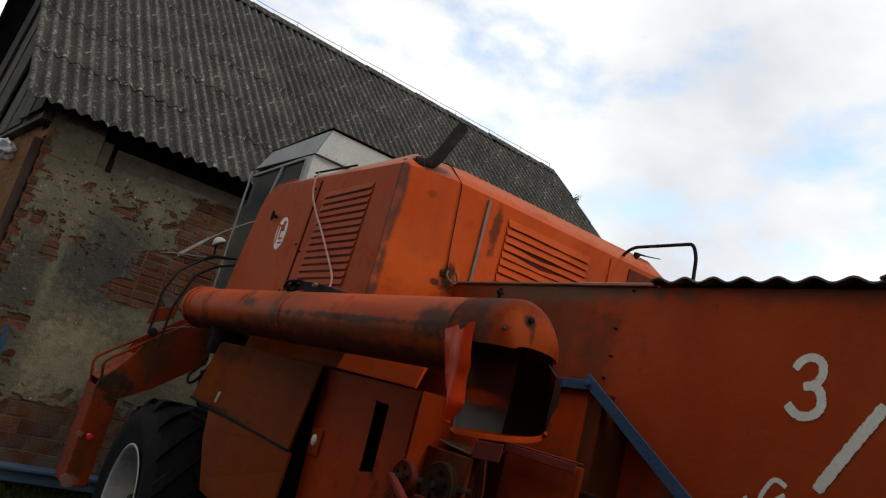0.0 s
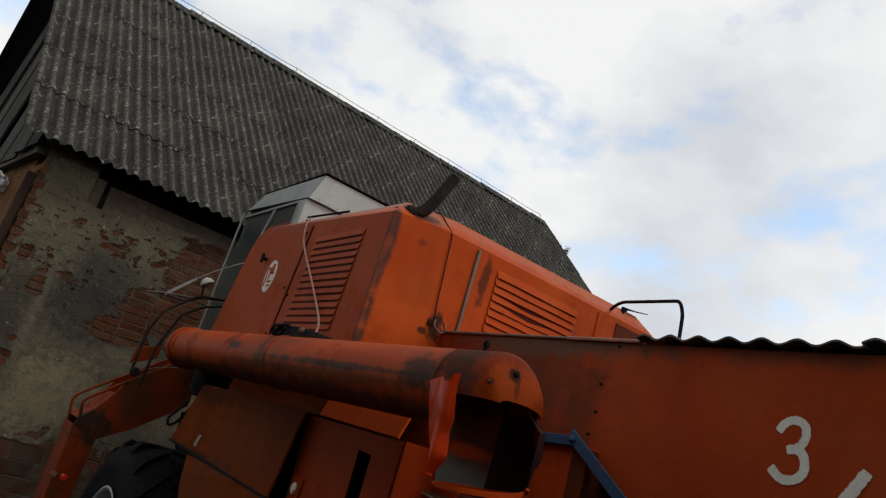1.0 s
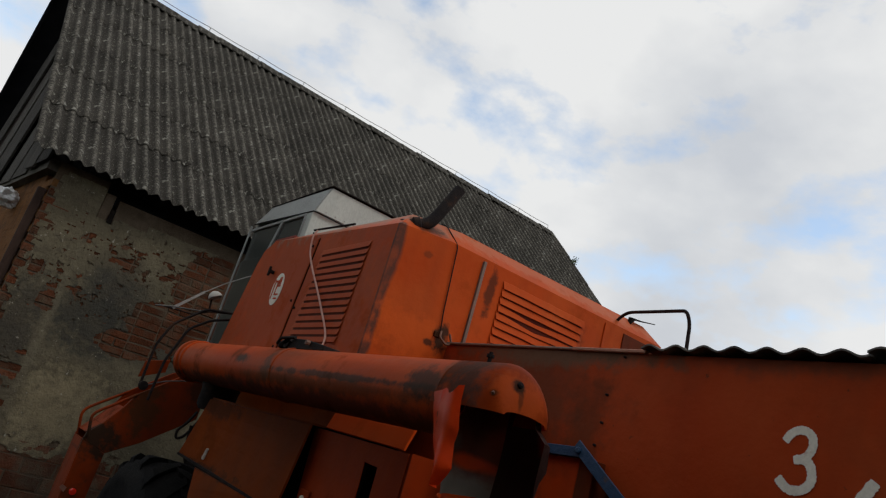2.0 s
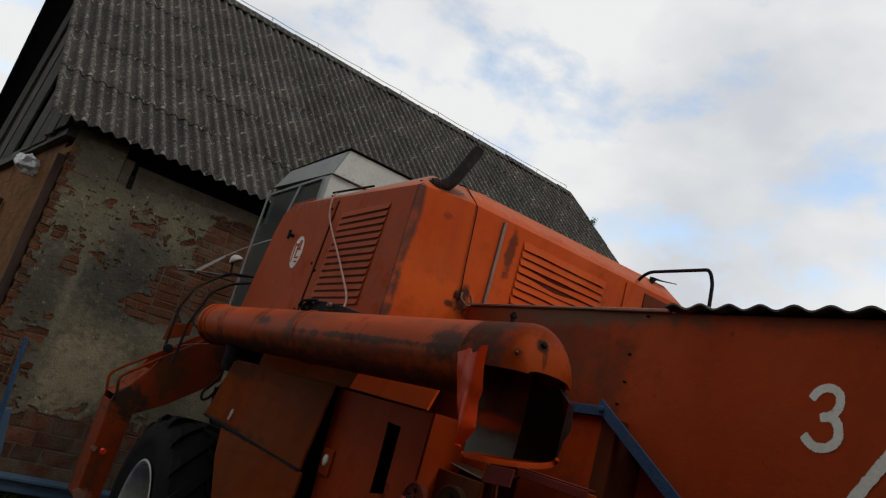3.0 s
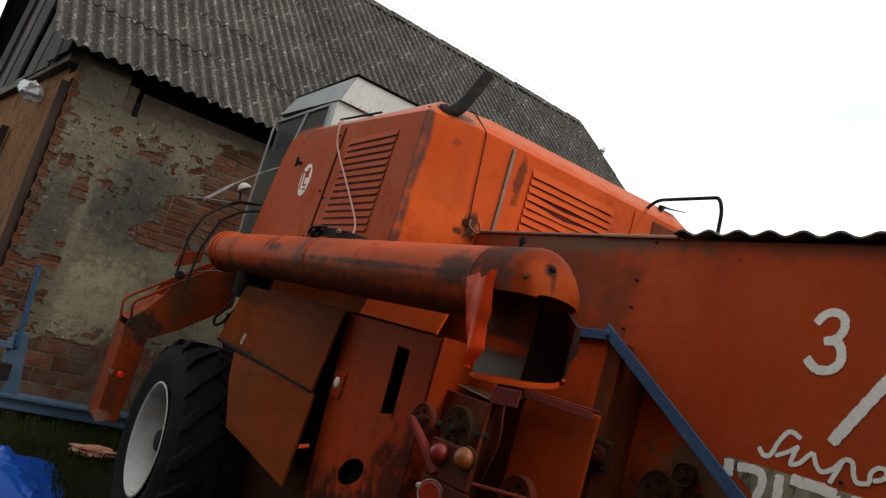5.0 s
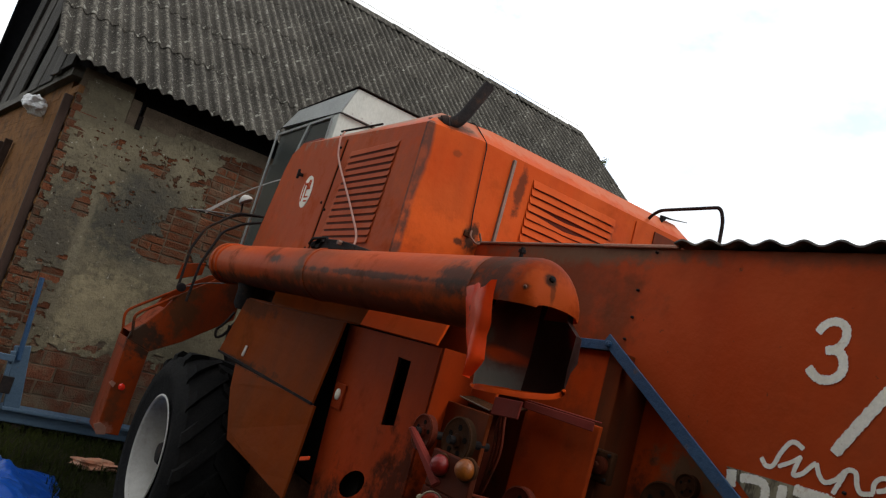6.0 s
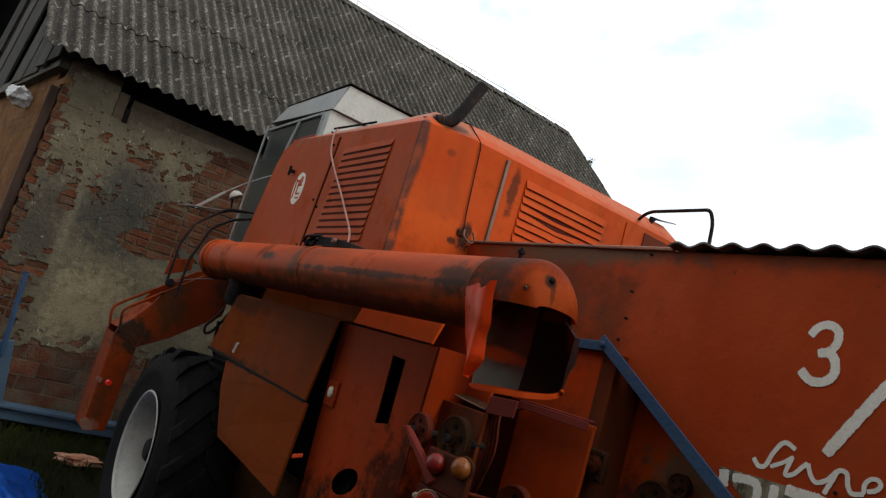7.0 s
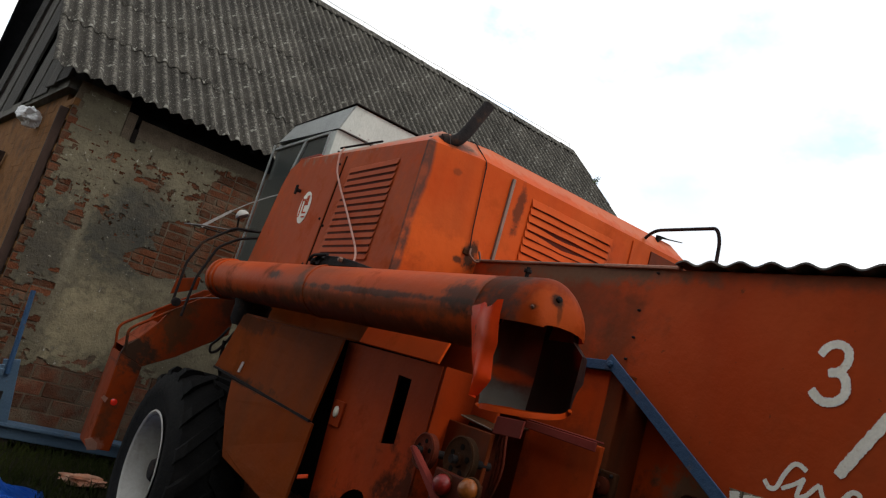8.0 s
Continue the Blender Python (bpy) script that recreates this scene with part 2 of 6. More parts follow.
INNER = worn_paint("soot_caked_inner_enamel", (0.42, 0.048, 0.006), (0.46, 0.064, 0.009), 0.5, big=0.4, stains_and_light=(((2.42, 1.62, 1.62), (0.1, 0.30, 0.15), (0.15, 0.105, 0.062), 0.85), ((2.42, 1.82, 1.45), (0.1, 0.13, 0.11), (0.030, 0.019, 0.013), 0.85), ((2.42, 2.0, 1.30), (0.1, 0.10, 0.3), (0.03, 0.018, 0.012), 0.8)))
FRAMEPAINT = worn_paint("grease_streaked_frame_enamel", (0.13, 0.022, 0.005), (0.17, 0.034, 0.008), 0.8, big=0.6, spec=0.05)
# grease, with shade by the lamps and in the louvres put into colour
GRIME_SHADE = worn_paint("grease_and_shade_enamel", (0.060, 0.010, 0.005), (0.085, 0.015, 0.006), 0.7)
DEEPLENS = surface("deep_red_reflector", (0.27, 0.016, 0.004), (0.32, 0.024, 0.006), None, 30, 120, rough=(0.2, 0.4), bump=0.1)
# soot low on the panel, with the deep shade there put into colour
PANELPAINT = worn_paint("dark_panel_enamel", (0.30, 0.030, 0.004), (0.35, 0.043, 0.006), 0.3, big=0.3, spec=0.03, stains_and_light=(((1.75, 2.95, 0.86), (0.1, 0.8, 0.27), (0.030, 0.012, 0.006), 0.95), ((1.75, 2.66, 1.12), (0.1, 0.20, 0.36), (0.040, 0.010, 0.004), 0.9),))
LADDER = worn_paint("grimy_ladder_enamel", (0.20, 0.024, 0.003), (0.24, 0.036, 0.006), 0.7, big=0.5, stains_and_light=(((1.26, 5.7, 1.36), (0.20, 0.1, 0.15), SOOT, 0.95), ((1.50, 5.7, 1.66), (0.13, 0.1, 0.24), EARTH, 0.85), ((1.85, 5.7, 1.9), (0.12, 0.1, 0.2), SOOT, 0.7), ((1.25, 5.7, 0.8), (0.05, 0.1, 0.2), EARTH, 0.5), ((1.2, 5.7, 0.66), (0.1, 0.1, 0.07), (0.35, 0.13, 0.08), 0.8)))
# pale band down the flap: its highlight put into the colour
PINK = worn_paint("torn_red_flap", (0.80, 0.062, 0.007), (0.80, 0.085, 0.014), 0.05, big=0.0, spec=0.2, rough=(0.3, 0.5), ragged=1.2, stains_and_light=(((1.39, 1.915, 1.93), (0.2, 0.034, 0.10), (0.82, 0.17, 0.10), 0.8),))
BLUE = surface("dull_blue_paint", (0.008, 0.042, 0.105), (0.013, 0.055, 0.125), (0.09, 0.05, 0.035), 4, 50, c_scale=9, c_lo=0.62, c_hi=0.7)
GREYBLUE = surface("chalky_blue_grey_paint", (0.034, 0.072, 0.118), (0.052, 0.094, 0.142), (0.07, 0.05, 0.04), 4, 50, c_scale=7, c_lo=0.6, c_hi=0.7)
FADED = surface("chalky_faded_red", (0.34, 0.16, 0.105), (0.42, 0.21, 0.145), (0.2, 0.06, 0.03), 8, 60, spec=0.2)
# greasy iron, its colour blackened for the deep shade around the drives
GREASE_SHADE = surface("grease_and_shade_dark_iron", (0.042, 0.016, 0.007), (0.070, 0.028, 0.012), (0.03, 0.020, 0.011), 9, 60, rough=(0.6, 0.85), spec=0.05)
LIP = surface("worn_hood_lip", (0.16, 0.115, 0.088), (0.23, 0.170, 0.135), (0.26, 0.10, 0.055), 6, 60, c_scale=3, spec=0.2)
BLACK = surface("sooty_black_steel", (0.014, 0.012, 0.012), (0.025, 0.020, 0.019), (0.05, 0.025, 0.015), 12, 80, rough=(0.75, 0.95), c_scale=12, spec=0.1)
# near-black for openings and joints, their shade put into the colour
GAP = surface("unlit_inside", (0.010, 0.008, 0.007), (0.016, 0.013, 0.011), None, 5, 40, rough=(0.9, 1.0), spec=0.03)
RUST = surface("rusted_steel", (0.13, 0.055, 0.03), (0.20, 0.09, 0.05), (0.05, 0.03, 0.025), 14, 90, bump=0.4)
RUBBER = surface("tyre_rubber", (0.008, 0.008, 0.008), (0.014, 0.013, 0.012), (0.045, 0.040, 0.032), 9, 70, rough=(0.7, 0.95), c_scale=5, c_lo=0.6, c_hi=0.85, c_amount=0.3, spec=0.06)
RIMPAINT = surface("dusty_white_rim", (0.38, 0.365, 0.325), (0.46, 0.445, 0.40), (0.18, 0.15, 0.12), 5, 40, c_lo=0.54, c_hi=0.78)
CABWHITE = surface("weathered_white_sheet", (0.41, 0.44, 0.40), (0.48, 0.51, 0.46), (0.22, 0.21, 0.17), 6, 50, stretch=(1, 1, 0.5), c_scale=5, c_lo=0.62, c_hi=0.75, c_amount=0.7)
CABGREY = surface("bare_aluminium_sheet", (0.25, 0.26, 0.245), (0.31, 0.32, 0.30), (0.17, 0.165, 0.15), 6, 70, metal=0.15, rough=(0.35, 0.55), c_lo=0.6, c_hi=0.8)
WHITEPAINT = surface("brushed_white_paint", (0.74, 0.70, 0.60), (0.82, 0.78, 0.68), (0.44, 0.26, 0.16), 14, 90, c_scale=30, c_lo=0.58, c_hi=0.70, c_amount=0.8, bump=0.05, spec=0.2)
DIRTYWHITE = surface("dirty_white_ground", (0.17, 0.145, 0.085), (0.34, 0.30, 0.20), (0.055, 0.040, 0.022), 15, 90, stretch=(1, 1, 0.25), c_scale=26, c_lo=0.50, c_hi=0.60, bump=0.1)
CORD = surface("faded_pink_rope", (0.48, 0.22, 0.16), (0.58, 0.34, 0.26), None, 30, 120)
DARKZINC = surface("dark_weathered_rod", (0.09, 0.085, 0.08), (0.15, 0.145, 0.135), (0.05, 0.04, 0.035), 20, 90, metal=0.4)
ZINC = surface("dull_zinc_wire", (0.30, 0.29, 0.27), (0.40, 0.39, 0.37), None, 20, 90, metal=0.6)
LAMPWHITE = surface("cream_lamp_plastic", (0.80, 0.76, 0.62), (0.86, 0.82, 0.70), (0.5, 0.4, 0.28), 20, 60, rough=(0.25, 0.5), c_lo=0.6, c_hi=0.75)
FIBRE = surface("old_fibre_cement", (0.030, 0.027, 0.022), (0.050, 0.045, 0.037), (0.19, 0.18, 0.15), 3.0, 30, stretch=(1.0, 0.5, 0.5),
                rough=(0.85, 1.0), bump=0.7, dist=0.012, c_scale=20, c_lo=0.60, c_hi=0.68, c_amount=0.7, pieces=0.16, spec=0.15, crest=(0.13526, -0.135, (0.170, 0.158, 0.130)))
FIBREDARK = surface("grey_fibre_cement_sheet", (0.10, 0.095, 0.088), (0.15, 0.14, 0.13), (0.26, 0.25, 0.20), 6, 40, rough=(0.85, 1.0), bump=0.5, spec=0.2)
BRICK = surface("old_red_brick", (0.088, 0.030, 0.014), (0.138, 0.048, 0.022), (0.092, 0.074, 0.050), 7, 60, rough=(0.85, 1.0), bump=0.8, dist=0.008, c_scale=6, c_lo=0.46, c_hi=0.66, c_amount=0.75, pieces=0.3, spec=0.1, world=True)
LIMED = surface("lime_smeared_brown_brick", (0.088, 0.032, 0.018), (0.140, 0.053, 0.028), (0.105, 0.083, 0.056), 9, 60, rough=(0.85, 1.0), bump=0.8, dist=0.008, c_scale=4, c_lo=0.42, c_hi=0.62, c_amount=0.85, pieces=0.3, spec=0.1, world=True)
MORTAR = surface("crumbling_lime_mortar", (0.092, 0.068, 0.046), (0.135, 0.104, 0.072), (0.058, 0.040, 0.028), 8, 60, rough=(0.9, 1.0), bump=0.7, spec=0.1)
OCHRE = surface("ochre_clay_brick", (0.15, 0.066, 0.021), (0.21, 0.10, 0.036), (0.08, 0.04, 0.02), 3, 40, rough=(0.9, 1.0), bump=0.6, c_scale=3.5, c_lo=0.48, c_hi=0.66, spec=0.1)
# grain-worn sheet; light inside the spout also put into its grey and orange
SPOUTPAINT = worn_paint("grain_worn_lit_spout", (0.19, 0.060, 0.034), (0.24, 0.066, 0.034), 0.5, spec=0.15, ragged=1.1, stains_and_light=(
    ((1.55, 1.95, 1.735), (0.26, 0.3, 0.085), (0.25, 0.225, 0.19), 1.0), ((1.585, 1.95, 1.832), (0.085, 0.3, 0.030), (0.62, 0.095, 0.016), 0.95), ((1.50, 1.96, 1.885), (0.05, 0.3, 0.04), (0.17, 0.125, 0.095), 0.8)))
# the cheek faces away: its shade is put into a near-black colour
CHEEK = worn_paint("shade_black_spout_cheek", (0.050, 0.027, 0.024), (0.070, 0.034, 0.029), 0.5, spec=0.05, ragged=1.1, stains_and_light=(((1.69, 1.76, 1.94), (0.1, 0.05, 0.045), (0.22, 0.030, 0.013), 0.8),))
BOARD = surface("weathered_grey_board", (0.052, 0.048, 0.042), (0.090, 0.083, 0.072), (0.020, 0.018, 0.016), 5, 60, stretch=(6, 6, 0.5), rough=(0.85, 1.0), bump=0.8, pieces=0.45, spec=0.15)
PALEBOARD = surface("silvered_old_timber", (0.10, 0.092, 0.078), (0.15, 0.138, 0.115), (0.05, 0.045, 0.038), 5, 60, stretch=(6, 0.6, 6), rough=(0.85, 1.0), bump=0.6, spec=0.15)
# tar black that also carries the shade under the eaves as colour
TAR_SHADE = surface("tar_and_shade_black_board", (0.012, 0.013, 0.016), (0.022, 0.022, 0.026), None, 5, 40, rough=(0.75, 0.95), spec=0.2)
BEAM = surface("dark_brown_timber", (0.040, 0.024, 0.018), (0.065, 0.038, 0.028), (0.025, 0.016, 0.012), 8, 60, stretch=(4, 4, 0.6), rough=(0.8, 0.95), spec=0.2)
TARP = surface("blue_plastic_sheet", (0.005, 0.085, 0.46), (0.009, 0.115, 0.54), (0.006, 0.055, 0.30), 4, 16, rough=(0.26, 0.38), bump=0.06, spec=0.3)
BAG = surface("white_plastic_bag", (0.70, 0.70, 0.69), (0.78, 0.78, 0.77), (0.45, 0.45, 0.44), 20, 60, rough=(0.3, 0.5))
RAG = surface("orange_grey_rag", (0.42, 0.13, 0.05), (0.42, 0.27, 0.18), (0.20, 0.09, 0.05), 9, 60)
GROUND = surface("trodden_grass_soil", (0.013, 0.014, 0.006), (0.023, 0.021, 0.010), (0.04, 0.031, 0.02), 1.5, 20, rough=(0.95, 1.0), bump=0.9, dist=0.04, c_scale=1.2, spec=0.05)
GRASS = surface("grass_blades", (0.016, 0.022, 0.003), (0.026, 0.031, 0.005), (0.045, 0.038, 0.018), 2.5, 30, rough=(0.7, 0.9), c_lo=0.6, c_hi=0.8, spec=0.1)
LEAF = surface("weed_leaves", (0.05, 0.08, 0.025), (0.08, 0.10, 0.04), None, 8, 40)
SOIL = surface("dark_foundation_stone", (0.05, 0.045, 0.04), (0.085, 0.075, 0.062), (0.03, 0.026, 0.022), 6, 40, rough=(0.9, 1.0), bump=0.8, spec=0.1)


def plain(name, colour, rough=0.4, metal=0.0, coat=0.0, transmission=0.0):
    m, n, l, p = nodes_of(name)
    p.inputs["Base Color"].default_value = (*colour, 1)
    p.inputs["Roughness"].default_value, p.inputs["Metallic"].default_value = rough, metal
    p.inputs["Coat Weight"].default_value, p.inputs["Transmission Weight"].default_value = coat, transmission
    return m


GLASS = plain("dusty_cab_glass", (0.045, 0.050, 0.045), 0.22)
REDLENS = plain("red_reflector_lens", (0.90, 0.03, 0.012), 0.15, coat=0.6)
REDLAMP = surface("dusty_red_lens", (0.19, 0.006, 0.004), (0.23, 0.011, 0.007), (0.42, 0.12, 0.09), 10, 60, rough=(0.25, 0.5), c_lo=0.62, c_hi=0.7)
AMBER = surface("dusty_amber_lens", (0.24, 0.058, 0.004), (0.28, 0.078, 0.008), (0.5, 0.3, 0.12), 10, 60, rough=(0.25, 0.5), c_lo=0.62, c_hi=0.7)
CHROME = surface("tarnished_pale_rim", (0.30, 0.25, 0.16), (0.38, 0.32, 0.22), (0.14, 0.10, 0.06), 20, 80, rough=(0.4, 0.6), metal=0.3)


def plaster_material():
    m, n, l, p = nodes_of("peeling_lime_plaster")
    vec = coords(n, l)
    col = mixed(n, l, noise_fac(n, l, vec, 2.0, 8.0, 0.62, 0.38, 0.62), (0.104, 0.090, 0.059), (0.156, 0.134, 0.087))
    # greyed cement-like coat with black mould in the middle heights
    grey = noise_fac(n, l, vec, 1.1, 7.0, 0.6, 0.44, 0.60)
    sep, up, dn, pr = n.new("ShaderNodeSeparateXYZ"), n.new("ShaderNodeMapRange"), n.new("ShaderNodeMapRange"), n.new("ShaderNodeMath")
    l.new(vec, sep.inputs[0])
    up.inputs["From Min"].default_value, up.inputs["From Max"].default_value = 1.55, 2.0
    dn.inputs["From Min"].default_value, dn.inputs["From Max"].default_value = 3.15, 2.75
    pr.operation = "MULTIPLY"
    l.new(sep.outputs[2], up.inputs["Value"])
    l.new(sep.outputs[2], dn.inputs["Value"])
    l.new(up.outputs["Result"], pr.inputs[0])
    l.new(dn.outputs["Result"], pr.inputs[1])
    amt = n.new("ShaderNodeMath")
    amt.operation = "MULTIPLY"
    l.new(pr.outputs[0], amt.inputs[0])
    l.new(grey, amt.inputs[1])
    col = mixed(n, l, scaled(n, l, amt.outputs[0], 0.85), col, (0.065, 0.060, 0.048))
    mould = noise_fac(n, l, vec, 14.0, 8.0, 0.7, 0.55, 0.68)
    col = mixed(n, l, scaled(n, l, mould, 0.6), col, (0.07, 0.062, 0.05))
    col = stained_shaded(n, l, vec, col, (((1.38, 8.38, 1.33), (0.56, 1.0, 0.50), (0.235, 0.196, 0.120), 0.9), ((1.34, 8.38, 2.32), (0.46, 1.0, 0.46), (0.046, 0.045, 0.038), 0.85),
                                   ((0.70, 8.38, 2.0), (0.24, 1.0, 0.65), (0.062, 0.055, 0.043), 0.85), ((0.935, 8.38, 1.95), (0.055, 1.0, 1.0), (0.17, 0.148, 0.100), 0.6), ((0.7, 8.38, 1.3), (0.3, 1.0, 0.5), (0.08, 0.068, 0.05), 0.6)))
    mott = noise_fac(n, l, vec, 7.0, 9.0, 0.72, 0.46, 0.62)
    col = mixed(n, l, scaled(n, l, mott, 0.45), col, (0.085, 0.070, 0.048))
    fleck = noise_fac(n, l, vec, 34.0, 5.0, 0.7, 0.60, 0.68)
    col = mixed(n, l, scaled(n, l, fleck, 0.55), col, (0.055, 0.045, 0.034))
    chalk = noise_fac(n, l, vec, 22.0, 4.0, 0.6, 0.66, 0.72)
    col = mixed(n, l, scaled(n, l, chalk, 0.6), col, (0.42, 0.40, 0.34))
    l.new(col, p.inputs["Base Color"])
    p.inputs["Roughness"].default_value, p.inputs["Specular IOR Level"].default_value = 0.95, 0.1
    bumped(n, l, p, noise_fac(n, l, vec, 18.0, 8.0, 0.7, 0.2, 0.8), 0.6, 0.02)
    return m


PLASTER = plaster_material()


# ---- mesh helpers ----
def part(name, bm, material, parent=None, label=""):
    """One mesh object out of a bmesh, under a thing or a part."""
    me = bpy.data.meshes.new(name)
    bmesh.ops.recalc_face_normals(bm, faces=bm.faces)
    bm.to_mesh(me)
    bm.free()
    me.materials.append(material)
    ob = new(name, me)
    if parent:
        ob.parent = parent
    if label:
        ob["label"] = label
    return ob


def smooth(ob, angle=40):
    me = ob.data
    me.shade_smooth()
    me.set_sharp_from_angle(angle=radians(angle))
    return ob


def thing(name, label, category, group="", at=(0, 0, 0)):
    ob = new(name)
    ob.location = at
    return tagged(ob, label, category, group)


def box(bm, x0, x1, y0, y1, z0, z1, bevel=0.0):
    r = bmesh.ops.create_cube(bm, size=1, matrix=Matrix.Translation(((x0 + x1) / 2, (y0 + y1) / 2, (z0 + z1) / 2)) @ Matrix.Diagonal((x1 - x0, y1 - y0, z1 - z0, 1)))
    if bevel:
        edges = {e for v in r["verts"] for e in v.link_edges}
        bmesh.ops.bevel(bm, geom=list(edges), offset=bevel, segments=2, affect="EDGES", profile=0.5)
    return bm


def boxed(*args):
    return box(bmesh.new(), *args)


def slab(points, depth, bevel=0.0):
    """A flat polygon of 3D points given thickness depth (a vector)."""
    bm = bmesh.new()
    f = bm.faces.new([bm.verts.new(p) for p in points])
    r = bmesh.ops.extrude_face_region(bm, geom=[f])
    vs = [e for e in r["geom"] if isinstance(e, bmesh.types.BMVert)]
    bmesh.ops.translate(bm, verts=vs, vec=depth)
    if bevel:
        bmesh.ops.bevel(bm, geom=list(bm.edges), offset=bevel, segments=1, affect="EDGES")
    return bm


def side(points, x, thick=0.012, bevel=0.003):
    """A sheet in the plane x = const, from (y, z) corners; its outer face at x."""
    return slab([(x, y, z) for y, z in points], (thick, 0, 0), bevel)


def pipe(bm, pts, r, seg=10, cap=True, radii=None):
    """A round bar along a line of points."""
    pts = [Vector(p) for p in pts]
    rings, up = [], None
    for i, p in enumerate(pts):
        d = (pts[min(i + 1, len(pts) - 1)] - pts[max(i - 1, 0)]).normalized()
        if up is None:
            up = d.orthogonal().normalized()
        up = (up - d * up.dot(d)).normalized()
        w = d.cross(up)
        rad = radii[i] if radii else r
        rings.append([bm.verts.new(p + rad * (math.cos(a) * up + math.sin(a) * w)) for a in (2 * math.pi * k / seg for k in range(seg))])
    for a, b in zip(rings, rings[1:]):
        for k in range(seg):
            bm.faces.new((a[k], a[(k + 1) % seg], b[(k + 1) % seg], b[k]))
    if cap:
        bm.faces.new(rings[0])
        bm.faces.new(rings[-1])
    return bm


def rounded(pts, r=0.05, n=5):
    """Corner points of a bent pipe with its bends rounded."""
    pts = [Vector(p) for p in pts]
    out = [pts[0]]
    for a, b, c in zip(pts, pts[1:], pts[2:]):
        k = min(r, (a - b).length / 2.1, (c - b).length / 2.1)
        p, q = b + (a - b).normalized() * k, b + (c - b).normalized() * k
        for i in range(n + 1):
            t = i / n
            out.append(p * (1 - t) ** 2 + b * 2 * t * (1 - t) + q * t * t)
    return out + [pts[-1]]


def bar(name, pts, r, material, parent, bend=0.05, seg=10, label=""):
    return smooth(part(name, pipe(bmesh.new(), rounded(pts, bend) if len(pts) > 2 else pts, r, seg), material, parent, label))


def lathe(profile, centre, axis, seg=32, caps=(True, True)):
    """A turned shape: profile of (distance along axis, radius)."""
    bm, ax = bmesh.new(), Vector(axis).normalized()
    u = ax.orthogonal().normalized()
    w, c = ax.cross(u), Vector(centre)
    rings = [[bm.verts.new(c + ax * d + r * (math.cos(2 * math.pi * k / seg) * u + math.sin(2 * math.pi * k / seg) * w)) for k in range(seg)] for d, r in profile]
    for a, b in zip(rings, rings[1:]):
        for k in range(seg):
            bm.faces.new((a[k], a[(k + 1) % seg], b[(k + 1) % seg], b[k]))
    for ring, wanted in ((rings[0], caps[0]), (rings[-1], caps[1])):
        if wanted:
            bm.faces.new(ring)
    return bm


def bolt(parent, p, axis=(-1, 0, 0), r=0.014, material=None, name="bolt"):
    ob = part(name, lathe([(-0.004, r), (0.008, r), (0.012, r * 0.6)], p, axis, 8), material or BLACK, parent)
    return ob


def dented(ob, amount, scale=2.0, axis=(1, 0, 0), cuts=0):
    """Slight buckles in a sheet."""
    bm = bmesh.new()
    bm.from_mesh(ob.data)
    if cuts:
        bmesh.ops.subdivide_edges(bm, edges=[e for e in bm.edges if e.calc_length() > 0.1], cuts=cuts, use_grid_fill=True)
    for v in bm.verts:
        v.co += Vector(axis) * amount * noise.noise(v.co * scale)
    bm.to_mesh(ob.data)
    bm.free()
    return ob


def ribbon(path, width, x, rough=0.25, seed=1):
    """A brushed stroke on a sheet in the plane x: a line of (y, z) points given width, with ragged edges and blunt ends."""
    rnd = random.Random(seed)
    pts = [Vector((0, *p)) for p in path]
    dense = []
    for i in range(len(pts) - 1):
        p0, p1, p2, p3 = pts[max(i - 1, 0)], pts[i], pts[i + 1], pts[min(i + 2, len(pts) - 1)]
        for k in range(18):
            t = k / 18
            dense.append(0.5 * (2 * p1 + (p2 - p0) * t + (2 * p0 - 5 * p1 + 4 * p2 - p3) * t * t + (3 * p1 - p0 - 3 * p2 + p3) * t ** 3))
    dense.append(pts[-1])
    bm, rows = bmesh.new(), []
    for i, p in enumerate(dense):
        d = (dense[min(i + 1, len(dense) - 1)] - dense[max(i - 1, 0)]).normalized()
        nrm = Vector((0, -d.z, d.y))
        end = min(1.0, 0.75 + 0.08 * min(i, len(dense) - 1 - i))
        row = []
        for s in (1, -1):
            q = p + s * nrm * width / 2 * end * (1 + rough * (rnd.random() - 0.5))
            row.append((bm.verts.new((x, q.y, q.z)), bm.verts.new((x - 0.0005, q.y, q.z))))
        rows.append(row)
    for (a, b), (c, d) in zip(rows, rows[1:]):
        bm.faces.new((a[1], b[1], d[1], c[1]))
        bm.faces.new((a[0], c[0], d[0], b[0]))
        bm.faces.new((a[0], a[1], c[1], c[0]))
        bm.faces.new((b[0], d[0], d[1], b[1]))
    for a, b in (rows[0], rows[-1]):
        bm.faces.new((a[0], b[0], b[1], a[1]))
    return bm


# ---- ground ----
GROUND_Z = 0.07


def ground_sheet():
    bm = bmesh.new()
    ys = [-400, -60, -15, -5, 0, 2, 4] + [4.5 + 0.25 * i for i in range(17)] + [9.5, 12, 20, 60, 400, 1500]
    xs = [-1500, -300, -60, -15, -5, -2, -1] + [-0.5 + 0.25 * i for i in range(17)] + [4.5, 6, 10, 20, 60, 300, 1500]
    grid = [[bm.verts.new((x, y, GROUND_Z + (0.03 * noise.noise(Vector((x * 1.3, y * 1.3, 0))) - 0.015 if -2 < x < 6 and 4 < y < 9 else 0))) for x in xs] for y in ys]
    for a, b in zip(grid, grid[1:]):
        for i in range(len(xs) - 1):
            bm.faces.new((a[i], a[i + 1], b[i + 1], b[i]))
    return bm


ground = smooth(part("ground", ground_sheet(), GROUND))
